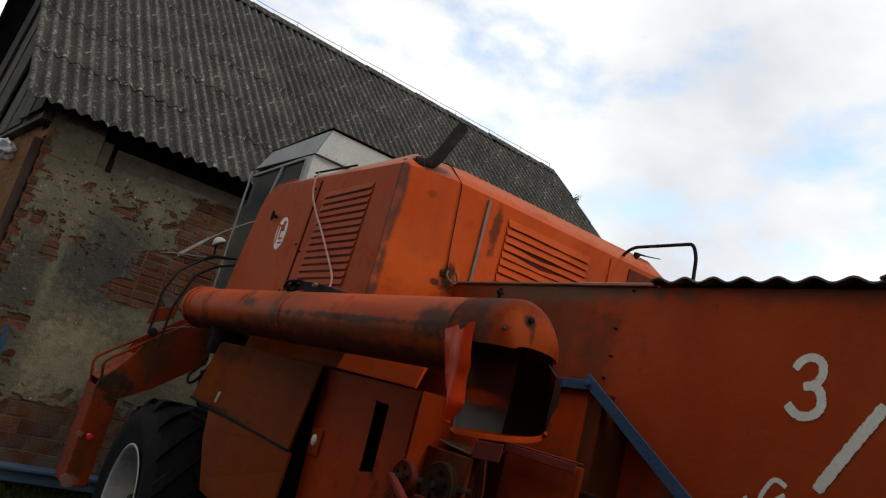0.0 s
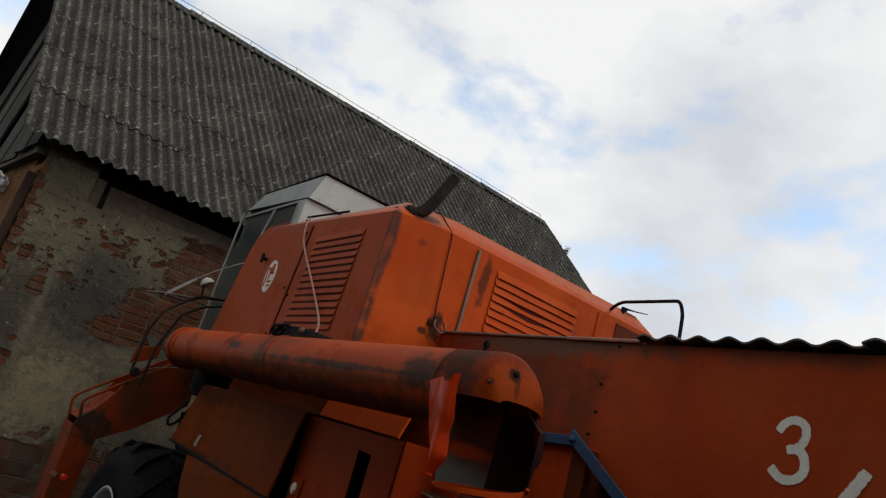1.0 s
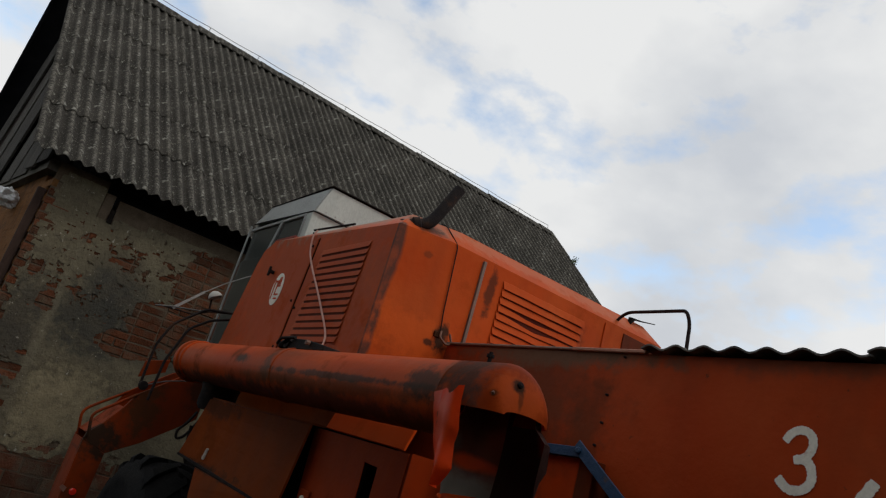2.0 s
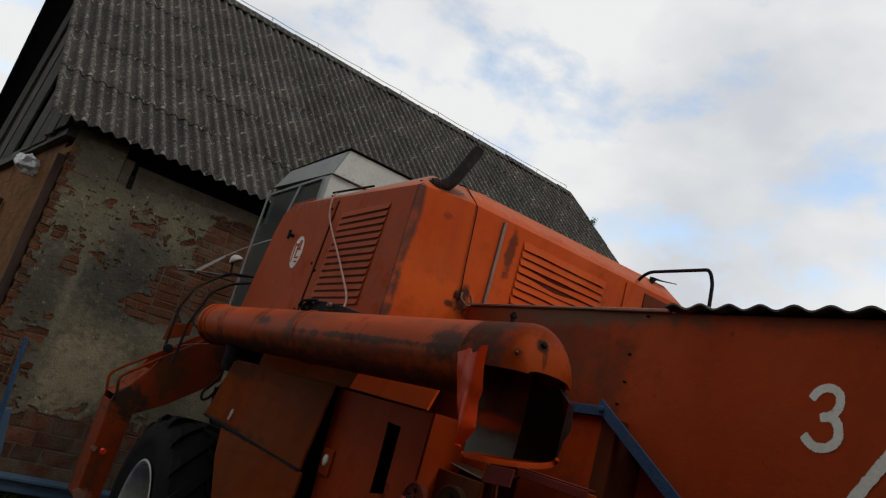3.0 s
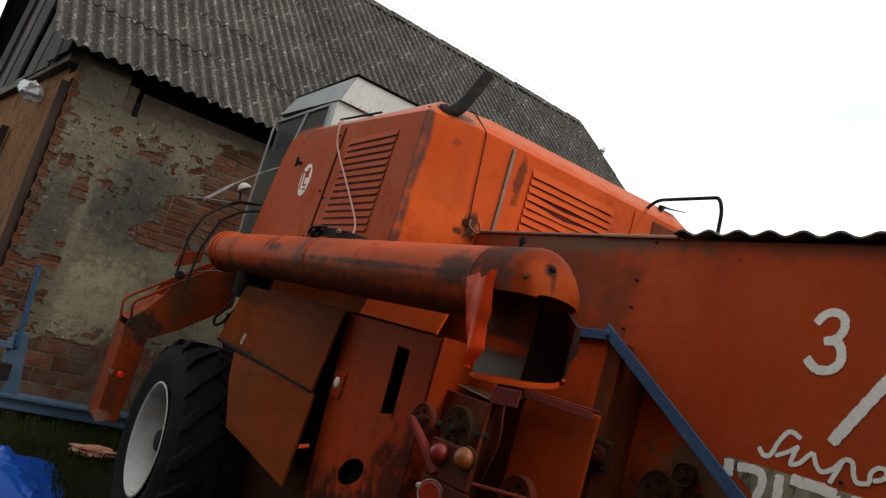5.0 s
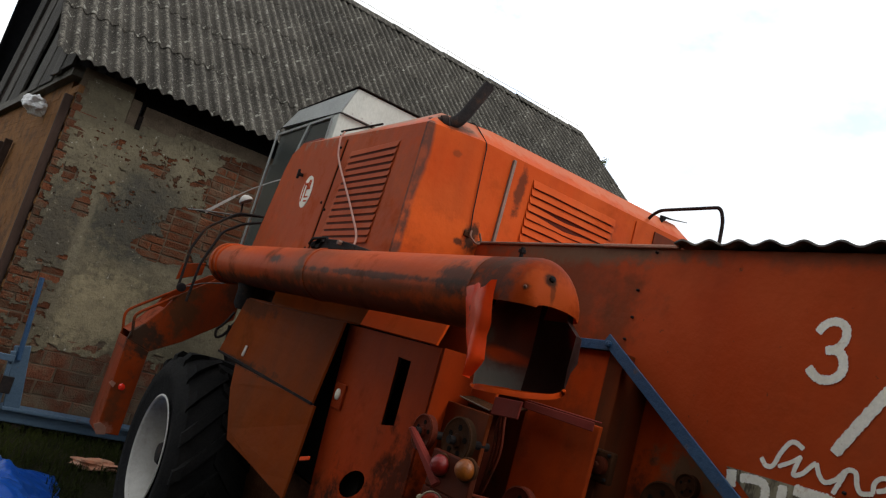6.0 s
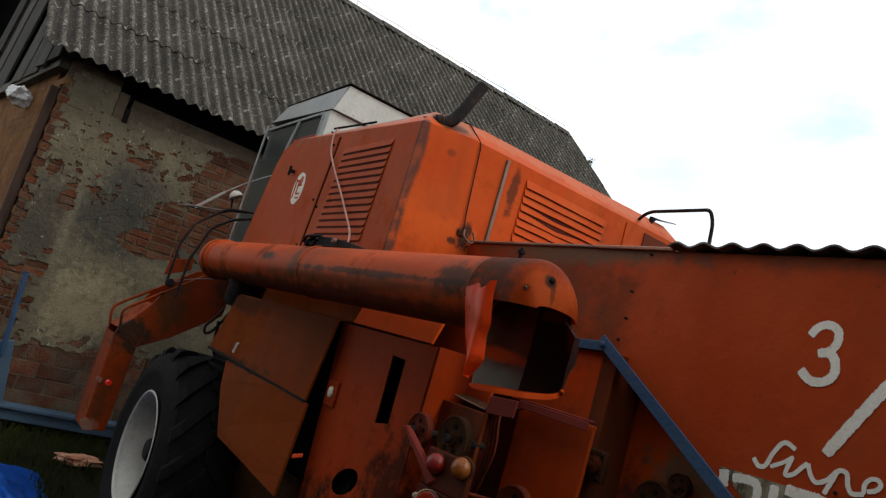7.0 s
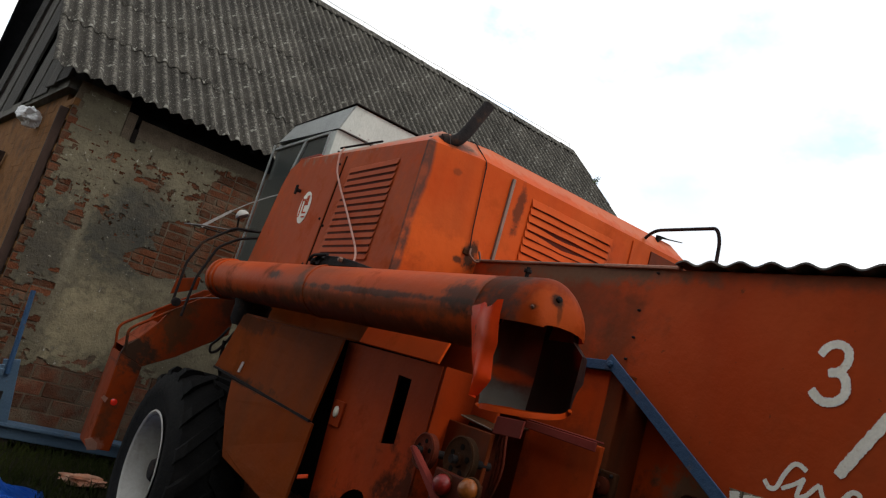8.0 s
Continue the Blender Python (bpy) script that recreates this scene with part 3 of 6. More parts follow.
tagged(ground, "trodden yard of short grass and bare soil", "ground", kind="structure")


def grass_patch():
    rnd = random.Random(5)
    verts, faces = [], []
    for _ in range(9000):
        x, y = rnd.uniform(-0.6, 3.2), rnd.uniform(5.0, 8.3)
        if noise.noise(Vector((x * 1.6, y * 1.6, 4))) < -0.28 or (x < 1.1 and y < 6.65):
            continue
        h, a, lean = rnd.uniform(0.03, 0.09), rnd.uniform(0, 6.28), rnd.uniform(0.0, 0.05)
        dx, dy, w = math.cos(a), math.sin(a), rnd.uniform(0.003, 0.006)
        k = len(verts)
        verts += [(x - dy * w, y + dx * w, GROUND_Z - 0.03), (x + dy * w, y - dx * w, GROUND_Z - 0.03), (x + dx * lean * 0.4, y + dy * lean * 0.4, GROUND_Z + h * 0.6), (x + dx * lean, y + dy * lean, GROUND_Z + h)]
        faces += [(k, k + 1, k + 2), (k, k + 2, k + 3), (k + 1, k + 3, k + 2)]
    me = bpy.data.meshes.new("grass")
    me.from_pydata(verts, [], faces)
    me.materials.append(GRASS)
    return new("grass", me)


tagged(grass_patch(), "short dark green yard grass by the barn", "grass", kind="stuff")

# ---- barn ----
SKEW = -0.135                          # the gables lean out of square with the front
EAVE_Y, EAVE_Z, RIDGE_Y = 8.08, 3.68, 12.0
RIDGE_Z = EAVE_Z + (RIDGE_Y - EAVE_Y)
WALL_Y, CORNER_X, END_X = 8.4, 0.45, 10.55


def left_x(y):
    return 0.13 + SKEW * (y - EAVE_Y)


def right_x(y):
    return 10.68 + SKEW * (y - EAVE_Y)


def far_x(y):
    return -0.44 - 0.06 * (y - RIDGE_Y)


def gable_x(y):
    return CORNER_X + SKEW * (y - WALL_Y)


barn = thing("barn", "old brick barn with peeling plaster and a corrugated fibre-cement roof", "barn")

# front wall: mortar bed, bricks where the plaster has come off, plaster coat
COURSE = 0.088
wall_front = part("wall", boxed(CORNER_X, END_X, WALL_Y, WALL_Y + 0.35, -0.2, 3.43), MORTAR, barn, "front wall with crumbling lime mortar")


def bare(x, z):
    """How far a spot of the front wall has lost its plaster: above 0 the brick shows."""
    n1 = noise.fractal(Vector((x * 3.1, 0.0, z * 4.2)), 0.8, 2.1, 5)
    n2 = noise.noise(Vector((x * 9.0, 3.0, z * 13.0)))

    def blob(cx, cz, rx, rz):
        return 1 - math.hypot((x - cx) / rx, (z - cz) / rz)
    v = max(blob(2.42, 3.0, 0.42, 0.55), blob(2.15, 2.42, 0.50, 0.26), blob(1.75, 2.16, 0.36, 0.13)) + 0.35 * n1
    n3 = noise.fractal(Vector((x * 6.5, 7.0, z * 9.0)), 0.8, 2.1, 4)
    v = max(v, 0.7 * blob(1.55, 3.04, 0.75, 0.20) + 0.8 * n3 + 0.5 * n2 - 0.50)
    v = max(v, 0.8 * blob(1.0, 2.55, 0.5, 0.35) + 0.7 * n3 + 0.4 * n2 - 0.75)
    if 2.2 < z < 3.35:
        v = max(v, 1.6 * (noise.noise(Vector((x * 20.0, 5.0, z * 27.0))) + 0.3 * n3 - 0.52))
    v = max(v, blob(0.83, 1.58, 0.09, 0.08) + 0.5 * n2, blob(0.85, 2.34, 0.08, 0.14) + 0.6 * n2, blob(0.64, 2.62, 0.07, 0.09) + 0.6 * n2)
    low = 0.92 + 0.10 * n1
    if x < 0.9 and z < 1.8:
        v = max(v, 0.9 * n3 + 0.5 * n2 + 0.55 * min(1.0, (0.9 - x) * 6, (1.8 - z) * 2) - 0.30)
    v = max(v, (low - z) * 3 + 0.35 * n2)
    tooth = 0.505 + (0.04 if int(z / COURSE) % 2 else 0.0) + 0.03 * n1
    return max(v, (tooth - x) * 8)


def plaster_coat():
    step, x0, x1, z0, z1 = 0.0145, CORNER_X, 2.95, 0.05, 3.66
    nx, nz = int((x1 - x0) / step), int((z1 - z0) / step)
    head = [3.64 if x0 + i * step < 0.955 else (3.30 if 0.955 < x0 + i * step < 1.12 else 3.355 if x0 + i * step < 1.48 else 3.425) + 0.012 * noise.noise(Vector((i * 0.1, 0, 0))) for i in range(nx)]
    has = [[bare(x0 + (i + 0.5) * step, z0 + (k + 0.5) * step) <= 0 and z0 + k * step < head[i] for i in range(nx)] for k in range(nz)]
    verts, faces, index = [], [], {}

    def vert(i, k, back):
        key = (i, k, back)
        if key not in index:
            x, z = x0 + i * step, z0 + k * step
            wob = Vector((x * 40, z * 40, 2))
            px, pz = x + 0.009 * noise.noise(wob), z + 0.009 * noise.noise(wob + Vector((9, 9, 9)))
            index[key] = len(verts)
            verts.append((px, WALL_Y + 0.002 if back else WALL_Y - 0.014 - 0.008 * noise.noise(Vector((x * 3, z * 3, 7))), pz))
        return index[key]
    for k in range(nz):
        for i in range(nx):
            if not has[k][i]:
                continue
            faces.append((vert(i, k, 0), vert(i + 1, k, 0), vert(i + 1, k + 1, 0), vert(i, k + 1, 0)))
            for di, dk, a, b in ((-1, 0, (i, k + 1), (i, k)), (1, 0, (i + 1, k), (i + 1, k + 1)), (0, -1, (i, k), (i + 1, k)), (0, 1, (i + 1, k + 1), (i, k + 1))):
                q, r = i + di, k + dk
                if not (0 <= q < nx and 0 <= r < nz and has[r][q]):
                    faces.append((vert(*b, 0), vert(*a, 0), vert(*a, 1), vert(*b, 1)))
    me = bpy.data.meshes.new("plaster")
    me.from_pydata(verts, [], faces)
    me.materials.append(PLASTER)
    ob = new("plaster", me)
    ob.parent = barn
    ob["label"] = "peeling beige and grey lime plaster"
    return ob


part("wall_head", boxed(CORNER_X, 0.96, WALL_Y + 0.002, WALL_Y + 0.34, 3.431, 3.72), MORTAR, barn)
part("upper_wall", boxed(1.125, END_X, WALL_Y + 0.060, WALL_Y + 0.30, 3.432, 3.585), MORTAR, barn, "set-back plastered strip under the eaves")
# black boarding put in for the shade of the open loft
part("loft_boarding", boxed(0.97, END_X, WALL_Y + 0.31, WALL_Y + 0.34, 3.432, 4.1), TAR_SHADE, barn, "black boarding for the deep shade under the eaves")
plaster_coat()
part("plaster", boxed(2.95, END_X - 0.02, WALL_Y - 0.02, WALL_Y - 0.001, 0.05, 3.425), PLASTER, barn, "peeling beige and grey lime plaster")
part("foundation", boxed(CORNER_X - 0.03, END_X, WALL_Y - 0.07, WALL_Y + 0.2, -0.2, 0.10, 0.02), SOIL, barn, "dark field-stone plinth")

# gable wall of ochre clay brick, boards above it
def gable_prism(z0, z1, thick, y0=WALL_Y + 0.36, y1=15.5, out=0.0):
    pts = [(gable_x(y0) - out, y0, z0), (gable_x(y1) - out, y1, z0), (gable_x(y1) - out + thick, y1, z0), (gable_x(y0) - out + thick, y0, z0)]
    return slab(pts, (0, 0, z1 - z0))


def gable_relief():
    """Courses of clay brick on the gable, uneven and washed out."""
    rnd = random.Random(11)
    bm = bmesh.new()
    z, row = 0.1, 0
    while z < 3.52:
        y = WALL_Y + 0.001 + (0.13 if row % 2 else 0.0)
        while y < 14.5:
            ln, out = 0.25, rnd.uniform(0.0, 0.004)
            if rnd.random() > 0.06:
                a, b = gable_x(y), gable_x(y + ln)
                box_pts = [(a - out, y, z), (b - out, y + ln, z), (b + 0.05, y + ln, z), (a + 0.05, y, z)]
                f = bm.faces.new([bm.verts.new(p) for p in box_pts])
                r = bmesh.ops.extrude_face_region(bm, geom=[f])
                bmesh.ops.translate(bm, verts=[e for e in r["geom"] if isinstance(e, bmesh.types.BMVert)], vec=(0, 0, 0.081))
            y += ln + 0.008
        z += COURSE
        row += 1
    return bm


part("gable_wall", gable_prism(-0.2, 3.61, 0.3), OCHRE, barn, "washed-out ochre clay gable wall")
gable_bricks = part("gable_bricks", gable_relief(), OCHRE, barn, "ochre clay brick courses")
gable_bricks["kind"] = "stuff"
part("wall_plate", gable_prism(3.615, 3.735, 0.2, y0=WALL_Y + 0.10, out=0.09), PALEBOARD, barn, "grey timber wall plate")
part("sheathing", slab([(gable_x(8.5) + 0.08, 8.5, 3.5), (gable_x(15.4) + 0.08, 15.4, 3.5), (gable_x(12) + 0.08, 12.0, RIDGE_Z - 0.2), (gable_x(8.5) + 0.08, 8.5, 3.95)], (0.03, 0, 0)), BEAM, barn)
# loose boards slanting from the wall plate up to the verge
rnd = random.Random(3)
y, SLANT = 8.42, 0.75
while y < 14.6:
    w, o = rnd.uniform(0.42, 0.75), rnd.uniform(0.0, 0.07)
    slant = SLANT + rnd.uniform(-0.10, 0.10)
    h0, h1 = (y - 8.14) / (1 + slant) - 0.05, (y + w - 8.14) / (1 + slant) - 0.05
    z0 = 3.70 + rnd.uniform(-0.05, 0.02)
    ins = 0.10 - 0.08 * min(1.0, (y - 8.4) / 3.4)
    xs = [gable_x(q) - ins - o for q in (y, y + w, y + w - slant * h1, y - slant * h0)]
    part("gable_board", slab([(xs[0], y, z0), (xs[1], y + w, z0 + rnd.uniform(-0.03, 0.03)), (xs[2], y + w - slant * h1, 3.74 + h1), (xs[3], y - slant * h0, 3.74 + h0)], (0.03, 0, 0)), BOARD, barn)
    y += w + rnd.uniform(0.02, 0.10)

# timber posts leaning against the gable
for (y0, z0), (y1, z1), w, out in (((8.57, -0.01), (8.51, 3.40), 0.10, 0.085), ((12.0, -0.01), (11.0, 3.05), 0.12, 0.11), ((12.4, -0.01), (11.5, 3.05), 0.12, 0.11)):
    pts = [(gable_x(y0) - out, y0 - w / 2, z0), (gable_x(y0) - out, y0 + w / 2, z0), (gable_x(y1) - out, y1 + w / 2, z1), (gable_x(y1) - out, y1 - w / 2, z1)]
    tagged(part("timber_post", slab(pts, (0.09, 0, 0), 0.008), BEAM), "dark brown timber post leaning on the gable wall", "post", "posts by the gable")

# closing walls
part("wall", boxed(END_X - 0.7, END_X - 0.35, WALL_Y + 0.36, 15.4, -0.2, 3.9), MORTAR, barn)
part("wall", slab([(END_X - 0.75, 8.8, 3.9), (END_X - 0.75, 15.4, 3.9), (END_X - 0.75, 12.0, RIDGE_Z - 0.2)], (0.2, 0, 0)), BOARD, barn)
part("wall", boxed(gable_x(15.5) + 0.05, END_X - 0.8, 15.5, 15.8, -0.2, 3.9), MORTAR, barn)

# eaves: rafter ends, coloured near-black for the shade there, and the recess under them
for i in range(13):
    x = 0.62 + 0.82 * i
    rafter = slab([(x, EAVE_Y + 0.14, EAVE_Z + 0.00), (x, EAVE_Y + 0.14, EAVE_Z + 0.08), (x, 9.6, EAVE_Z + 1.44), (x, 9.6, EAVE_Z + 1.34)], (0.09, 0, 0), 0.004)
    part("rafter", rafter, TAR_SHADE, barn)
part("underlay", slab([(left_x(EAVE_Y + 0.2) + 0.05, EAVE_Y + 0.2, EAVE_Z + 0.16), (right_x(EAVE_Y + 0.2) - 0.05, EAVE_Y + 0.2, EAVE_Z + 0.16), (right_x(RIDGE_Y) - 0.05, RIDGE_Y, RIDGE_Z - 0.04), (left_x(RIDGE_Y) + 0.05, RIDGE_Y, RIDGE_Z - 0.04)], (0, 0.014, -0.014)), TAR_SHADE, barn, "dark roof boarding")
# a near-black block for the shade of an open beam pocket below the eaves, and the end of a beam beside it
part("beam_end", boxed(0.962, 1.066, WALL_Y - 0.012, WALL_Y + 0.1, 3.30, 3.60, 0.006), MORTAR, barn, "weathered beam end")
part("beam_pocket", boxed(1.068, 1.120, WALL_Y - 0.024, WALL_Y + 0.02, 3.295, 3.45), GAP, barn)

# roof sheets of the front slope
ROWS, COLS, WAVES = 6, 13, 6
ROW_Y = (RIDGE_Y - EAVE_Y) / ROWS
COL_X = (right_x(EAVE_Y) - left_x(EAVE_Y)) / COLS


def sheet_mesh(seed, lap=0.10):
    rnd = random.Random(seed)
    nrm = Vector((0, -1, 1)).normalized()
    run = ROW_Y + lap
    verts, faces, seg = [], [], WAVES * 8
    pitch = COL_X / WAVES
    for layer in (0, -0.007):
        for j, v in enumerate((0.0, 0.5, 1.0)):
            for i in range(seg + 3):
                u = i / 8 * pitch
                h = 0.025 * math.sin(2 * math.pi * u / pitch) + layer + 0.013 * (1 - v) + 0.02
                chip = (rnd.random() ** 6) * 0.035 if j == 0 else 0.0
                p = Vector((u + SKEW * run * v, run * v + chip * 0.7, run * v + chip * 0.7)) + nrm * h
                verts.append(p)
    w = seg + 3
    for j in range(2):
        for i in range(w - 1):
            a = j * w + i
            faces.append((a, a + 1, a + 1 + w, a + w))
            b = a + 3 * w
            faces.append((b, b + w, b + 1 + w, b + 1))
    for i in range(w - 1):
        faces.append((i, 3 * w + i, 3 * w + i + 1, i + 1))
    me = bpy.data.meshes.new("roof_sheet")
    me.from_pydata(verts, [], faces)
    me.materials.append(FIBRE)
    me.shade_smooth()
    me.set_sharp_from_angle(angle=radians(50))
    return me


# far slope, barge board and right verge
far = bmesh.new()
n_far = 90
top = [far.verts.new((far_x(RIDGE_Y) - 0.02 + (right_x(RIDGE_Y) - far_x(RIDGE_Y)) * i / n_far, RIDGE_Y, RIDGE_Z + 0.02 * (i % 2))) for i in range(n_far + 1)]
low = [far.verts.new((far_x(16.2) + (right_x(16.2) - far_x(16.2)) * i / n_far, 16.2, RIDGE_Z - 4.2 + 0.02 * (i % 2))) for i in range(n_far + 1)]
for i in range(n_far):
    far.faces.new((top[i], top[i + 1], low[i + 1], low[i]))
part("back_roof", far, FIBREDARK, barn)
part("barge_board", slab([(far_x(RIDGE_Y) - 0.03, RIDGE_Y, RIDGE_Z - 0.02), (far_x(16.2) - 0.03, 16.2, RIDGE_Z - 4.22), (far_x(16.2) - 0.03, 16.2, RIDGE_Z - 4.40), (far_x(RIDGE_Y) - 0.03, RIDGE_Y, RIDGE_Z - 0.20)], (0.04, 0, 0)), TAR_SHADE, barn, "tarred dark barge board")
part("soffit", slab([(far_x(RIDGE_Y) + 0.012, RIDGE_Y + 0.02, RIDGE_Z - 0.10), (far_x(16.2) + 0.012, 16.2, RIDGE_Z - 4.28), (gable_x(16.2) + 0.3, 16.2, RIDGE_Z - 4.28), (gable_x(RIDGE_Y) + 0.3, RIDGE_Y + 0.02, RIDGE_Z - 0.10)], (0, 0, 0.03)), TAR_SHADE, barn, "dark soffit boards")

# unseen plain walls behind the camera, added to close the yard and block low sky
yard = part("unseen_sky_block_west", boxed(-5.2, -4.6, -9.0, 6.0, -0.2, 7.4), MORTAR)
tagged(yard, "plain unseen wall added to block low sky light", "wall", kind="structure")
yard = part("unseen_sky_block_south", boxed(-4.6, 9.0, -9.6, -9.0, -0.2, 3.2), MORTAR)
tagged(yard, "plain unseen low wall added to block sky light", "wall", kind="structure")


# ---- combine harvester ----
combine = thing("combine_harvester", "weathered red combine harvester with folded unloading auger and white cab", "combine harvester")

# upper housing of the engine and the grain tank
HX0, HX1, HY0, HY1, HZ0 = 1.80, 4.06, 3.34, 5.24, 2.10


def housing_mesh():
    """Box with a tapered cap: the side's top edge rises towards the cab."""
    def ring(ins, zr, zf, rise=0.0, fore=0.0):
        x0, x1, y0, y1 = HX0 + ins, HX1 - ins * 0.6, HY0 + ins, HY1 - ins * 0.3
        return [(x0, y0, zr), (x0 + 0.35, y0, zr + rise * 0.7), (x1, y0, zr + rise), (x1, y1, zf + rise * 0.5), (x0, y1 + fore, zf)]
    bm = bmesh.new()
    rings = [[bm.verts.new(p) for p in r] for r in (ring(0, HZ0, HZ0, 0, 0.36), ring(0, 2.86, 2.86, 0.02, 0.13), ring(0, 2.93, 2.98, 0.04, 0.06), ring(0, 2.965, 3.045, 0.055, -0.10), ring(0.13, 3.092, 3.13, 0.055, -0.12), ring(0.17, 3.097, 3.135, 0.055, -0.12))]
    for a, b in zip(rings, rings[1:]):
        for k in range(5):
            bm.faces.new((a[k], a[(k + 1) % 5], b[(k + 1) % 5], b[k]))
    bm.faces.new(rings[0])
    bm.faces.new(rings[-1])
    sharp = [e for e in bm.edges if len(e.link_faces) == 2 and e.calc_face_angle() > 0.2]
    bmesh.ops.bevel(bm, geom=sharp, offset=0.012, segments=2, affect="EDGES")
    return bm


housing = smooth(part("engine_housing", housing_mesh(), HOUSING, combine, "sooty orange-red sheet housing"), 35)
# door seam and corner lip on the side, rib on the back
part("seam", slab([(HX0 - 0.004, 4.328, 2.98), (HX0 - 0.004, 4.338, 2.98), (HX0 - 0.004, 4.432, 2.14), (HX0 - 0.004, 4.422, 2.14)], (0.006, 0, 0)), GAP, housing)
part("door_edge", slab([(HX0 - 0.008, 4.341, 2.98), (HX0 - 0.008, 4.375, 2.98), (HX0 - 0.008, 4.469, 2.14), (HX0 - 0.008, 4.435, 2.14)], (0.01, 0, 0), 0.003), HOUSING, housing)
part("rib", boxed(2.395, 2.415, HY0 - 0.016, HY0 + 0.004, 2.40, 2.985, 0.003), LIP, housing, "rib with worn grey paint")
part("dark_plate", boxed(3.66, 4.04, HY0 - 0.008, HY0 + 0.004, 2.40, 2.985, 0.003), DARKRED, housing, "sooty brown corner plate")
part("rib", boxed(3.47, 3.49, HY0 - 0.010, HY0 + 0.004, 2.40, 2.995, 0.003), HOUSING, housing)
for i, (y, z) in enumerate(((4.40, 2.93), (4.44, 2.55), (4.47, 2.24), (4.36, 2.5))):
    bolt(housing, (HX0, y, z), r=0.009)

# louvres on the side and on the back, over dark sheets coloured for the slits' shade
part("grille_backing", slab([(HX0 - 0.004, 3.625, 2.882), (HX0 - 0.004, 4.200, 2.875), (HX0 - 0.004, 4.268, 2.282), (HX0 - 0.004, 3.655, 2.288)], (0.006, 0, 0)), DARKRED, housing, "dark sheet behind the louvres, the slits' shade in its colour")
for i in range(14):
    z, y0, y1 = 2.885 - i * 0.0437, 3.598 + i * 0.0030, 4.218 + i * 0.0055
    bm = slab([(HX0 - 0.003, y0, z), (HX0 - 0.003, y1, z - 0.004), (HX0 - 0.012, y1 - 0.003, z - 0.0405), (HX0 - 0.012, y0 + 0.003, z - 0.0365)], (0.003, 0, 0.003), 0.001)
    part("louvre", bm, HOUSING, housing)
part("grille_backing", boxed(2.60, 3.262, HY0 - 0.004, HY0 + 0.002, 2.43, 2.925), GRIME_SHADE, housing, "dark sheet behind the louvres, the slits' shade in its colour")
for i in range(11):
    z = 2.932 - i * 0.047
    gap = 0.002 if i in (3, 4) else 0.0
    a, b, c, d = (2.575, HY0 - 0.003, z), (3.29, HY0 - 0.003, z), (3.285, HY0 - 0.015, z - 0.0445), (2.58, HY0 - 0.015, z - 0.0445)
    bm = slab([a, b, c, d], (0, 0.003, 0.003))
    bmesh.ops.subdivide_edges(bm, edges=[e for e in bm.edges if e.calc_length() > 0.5], cuts=8, use_grid_fill=True)
    for v in bm.verts:
        bump_x = math.exp(-((v.co.x - 2.88) / 0.16) ** 2)
        v.co.z += (gap * (1 if i == 3 else -1) + 0.004 * noise.noise(Vector((v.co.x * 6, i, 0)))) * (bump_x if gap else 1)
        v.co.y += (0.005 if gap else 0.0) * bump_x
    part("louvre", bm, HOUSING, housing, "bent louvre blade" if gap else "")

# round badge: white oval with plain bars
badge = part("badge", lathe([(0, 0.105), (0.004, 0.105)], (HX0 - 0.001, 4.77, 2.645), (-1, 0, 0), 28), WHITEPAINT, combine, "white oval badge with red bars")
for v in badge.data.vertices:
    v.co.y = 4.77 + (v.co.y - 4.77) * 0.82
    v.co.z = 2.645 + (v.co.z - 2.645) * 1.12
for y, z, w, h in ((4.822, 2.645, 0.010, 0.14), (4.80, 2.70, 0.035, 0.012), (4.775, 2.655, 0.010, 0.11), (4.752, 2.695, 0.010, 0.07), (4.728, 2.70, 0.010, 0.06),
                   (4.74, 2.665, 0.045, 0.010), (4.74, 2.605, 0.045, 0.010), (4.742, 2.575, 0.050, 0.010)):
    part("badge_bar", boxed(HX0 - 0.009, HX0 - 0.004, y - w / 2, y + w / 2, z - h / 2, z + h / 2), RED, badge)
knob = part("knob", lathe([(0, 0.013), (0.02, 0.013), (0.024, 0.018), (0.036, 0.016)], (HX0, 4.95, 2.78), (-1, 0, 0), 12), BLACK, combine)
part("handle", boxed(HX0 - 0.042, HX0 - 0.026, 4.938, 4.962, 2.745, 2.815, 0.005), BLACK, knob)

# strap over the rear edge with its hook
bar("strap", [(2.16, 3.52, 3.138), (2.165, HY0 + 0.13, 3.128), (2.19, HY0 - 0.010, 2.995), (2.22, HY0 - 0.010, 2.60), (2.24, HY0 - 0.010, 2.47)], 0.0035, BLACK, combine, 0.03)
hook = bar("hook", [(2.235, HY0 - 0.02, 2.50), (2.215, HY0 - 0.05, 2.46), (2.26, HY0 - 0.06, 2.43), (2.30, HY0 - 0.05, 2.45), (2.28, HY0 - 0.04, 2.50)], 0.006, RUST, combine, 0.02)
part("hook_plate", boxed(2.20, 2.245, HY0 - 0.012, HY0 - 0.001, 2.462, 2.492, 0.003), GREASE_SHADE, combine)

# exhaust
bm = pipe(bmesh.new(), rounded([(1.86, 3.44, 2.99), (1.99, 3.38, 3.045), (2.035, 3.38, 3.12), (2.125, 3.38, 3.325)], 0.06), 0.035, 16, cap=False)
exhaust = smooth(part("exhaust_pipe", bm, BLACK, combine, "sooty bent exhaust pipe"))
# near-black disc for the shade inside the pipe
part("pipe_inside", lathe([(0, 0.031), (0.001, 0.031)], (2.119, 3.38, 3.311), (0.40, 0, 0.92), 16), GAP, exhaust)
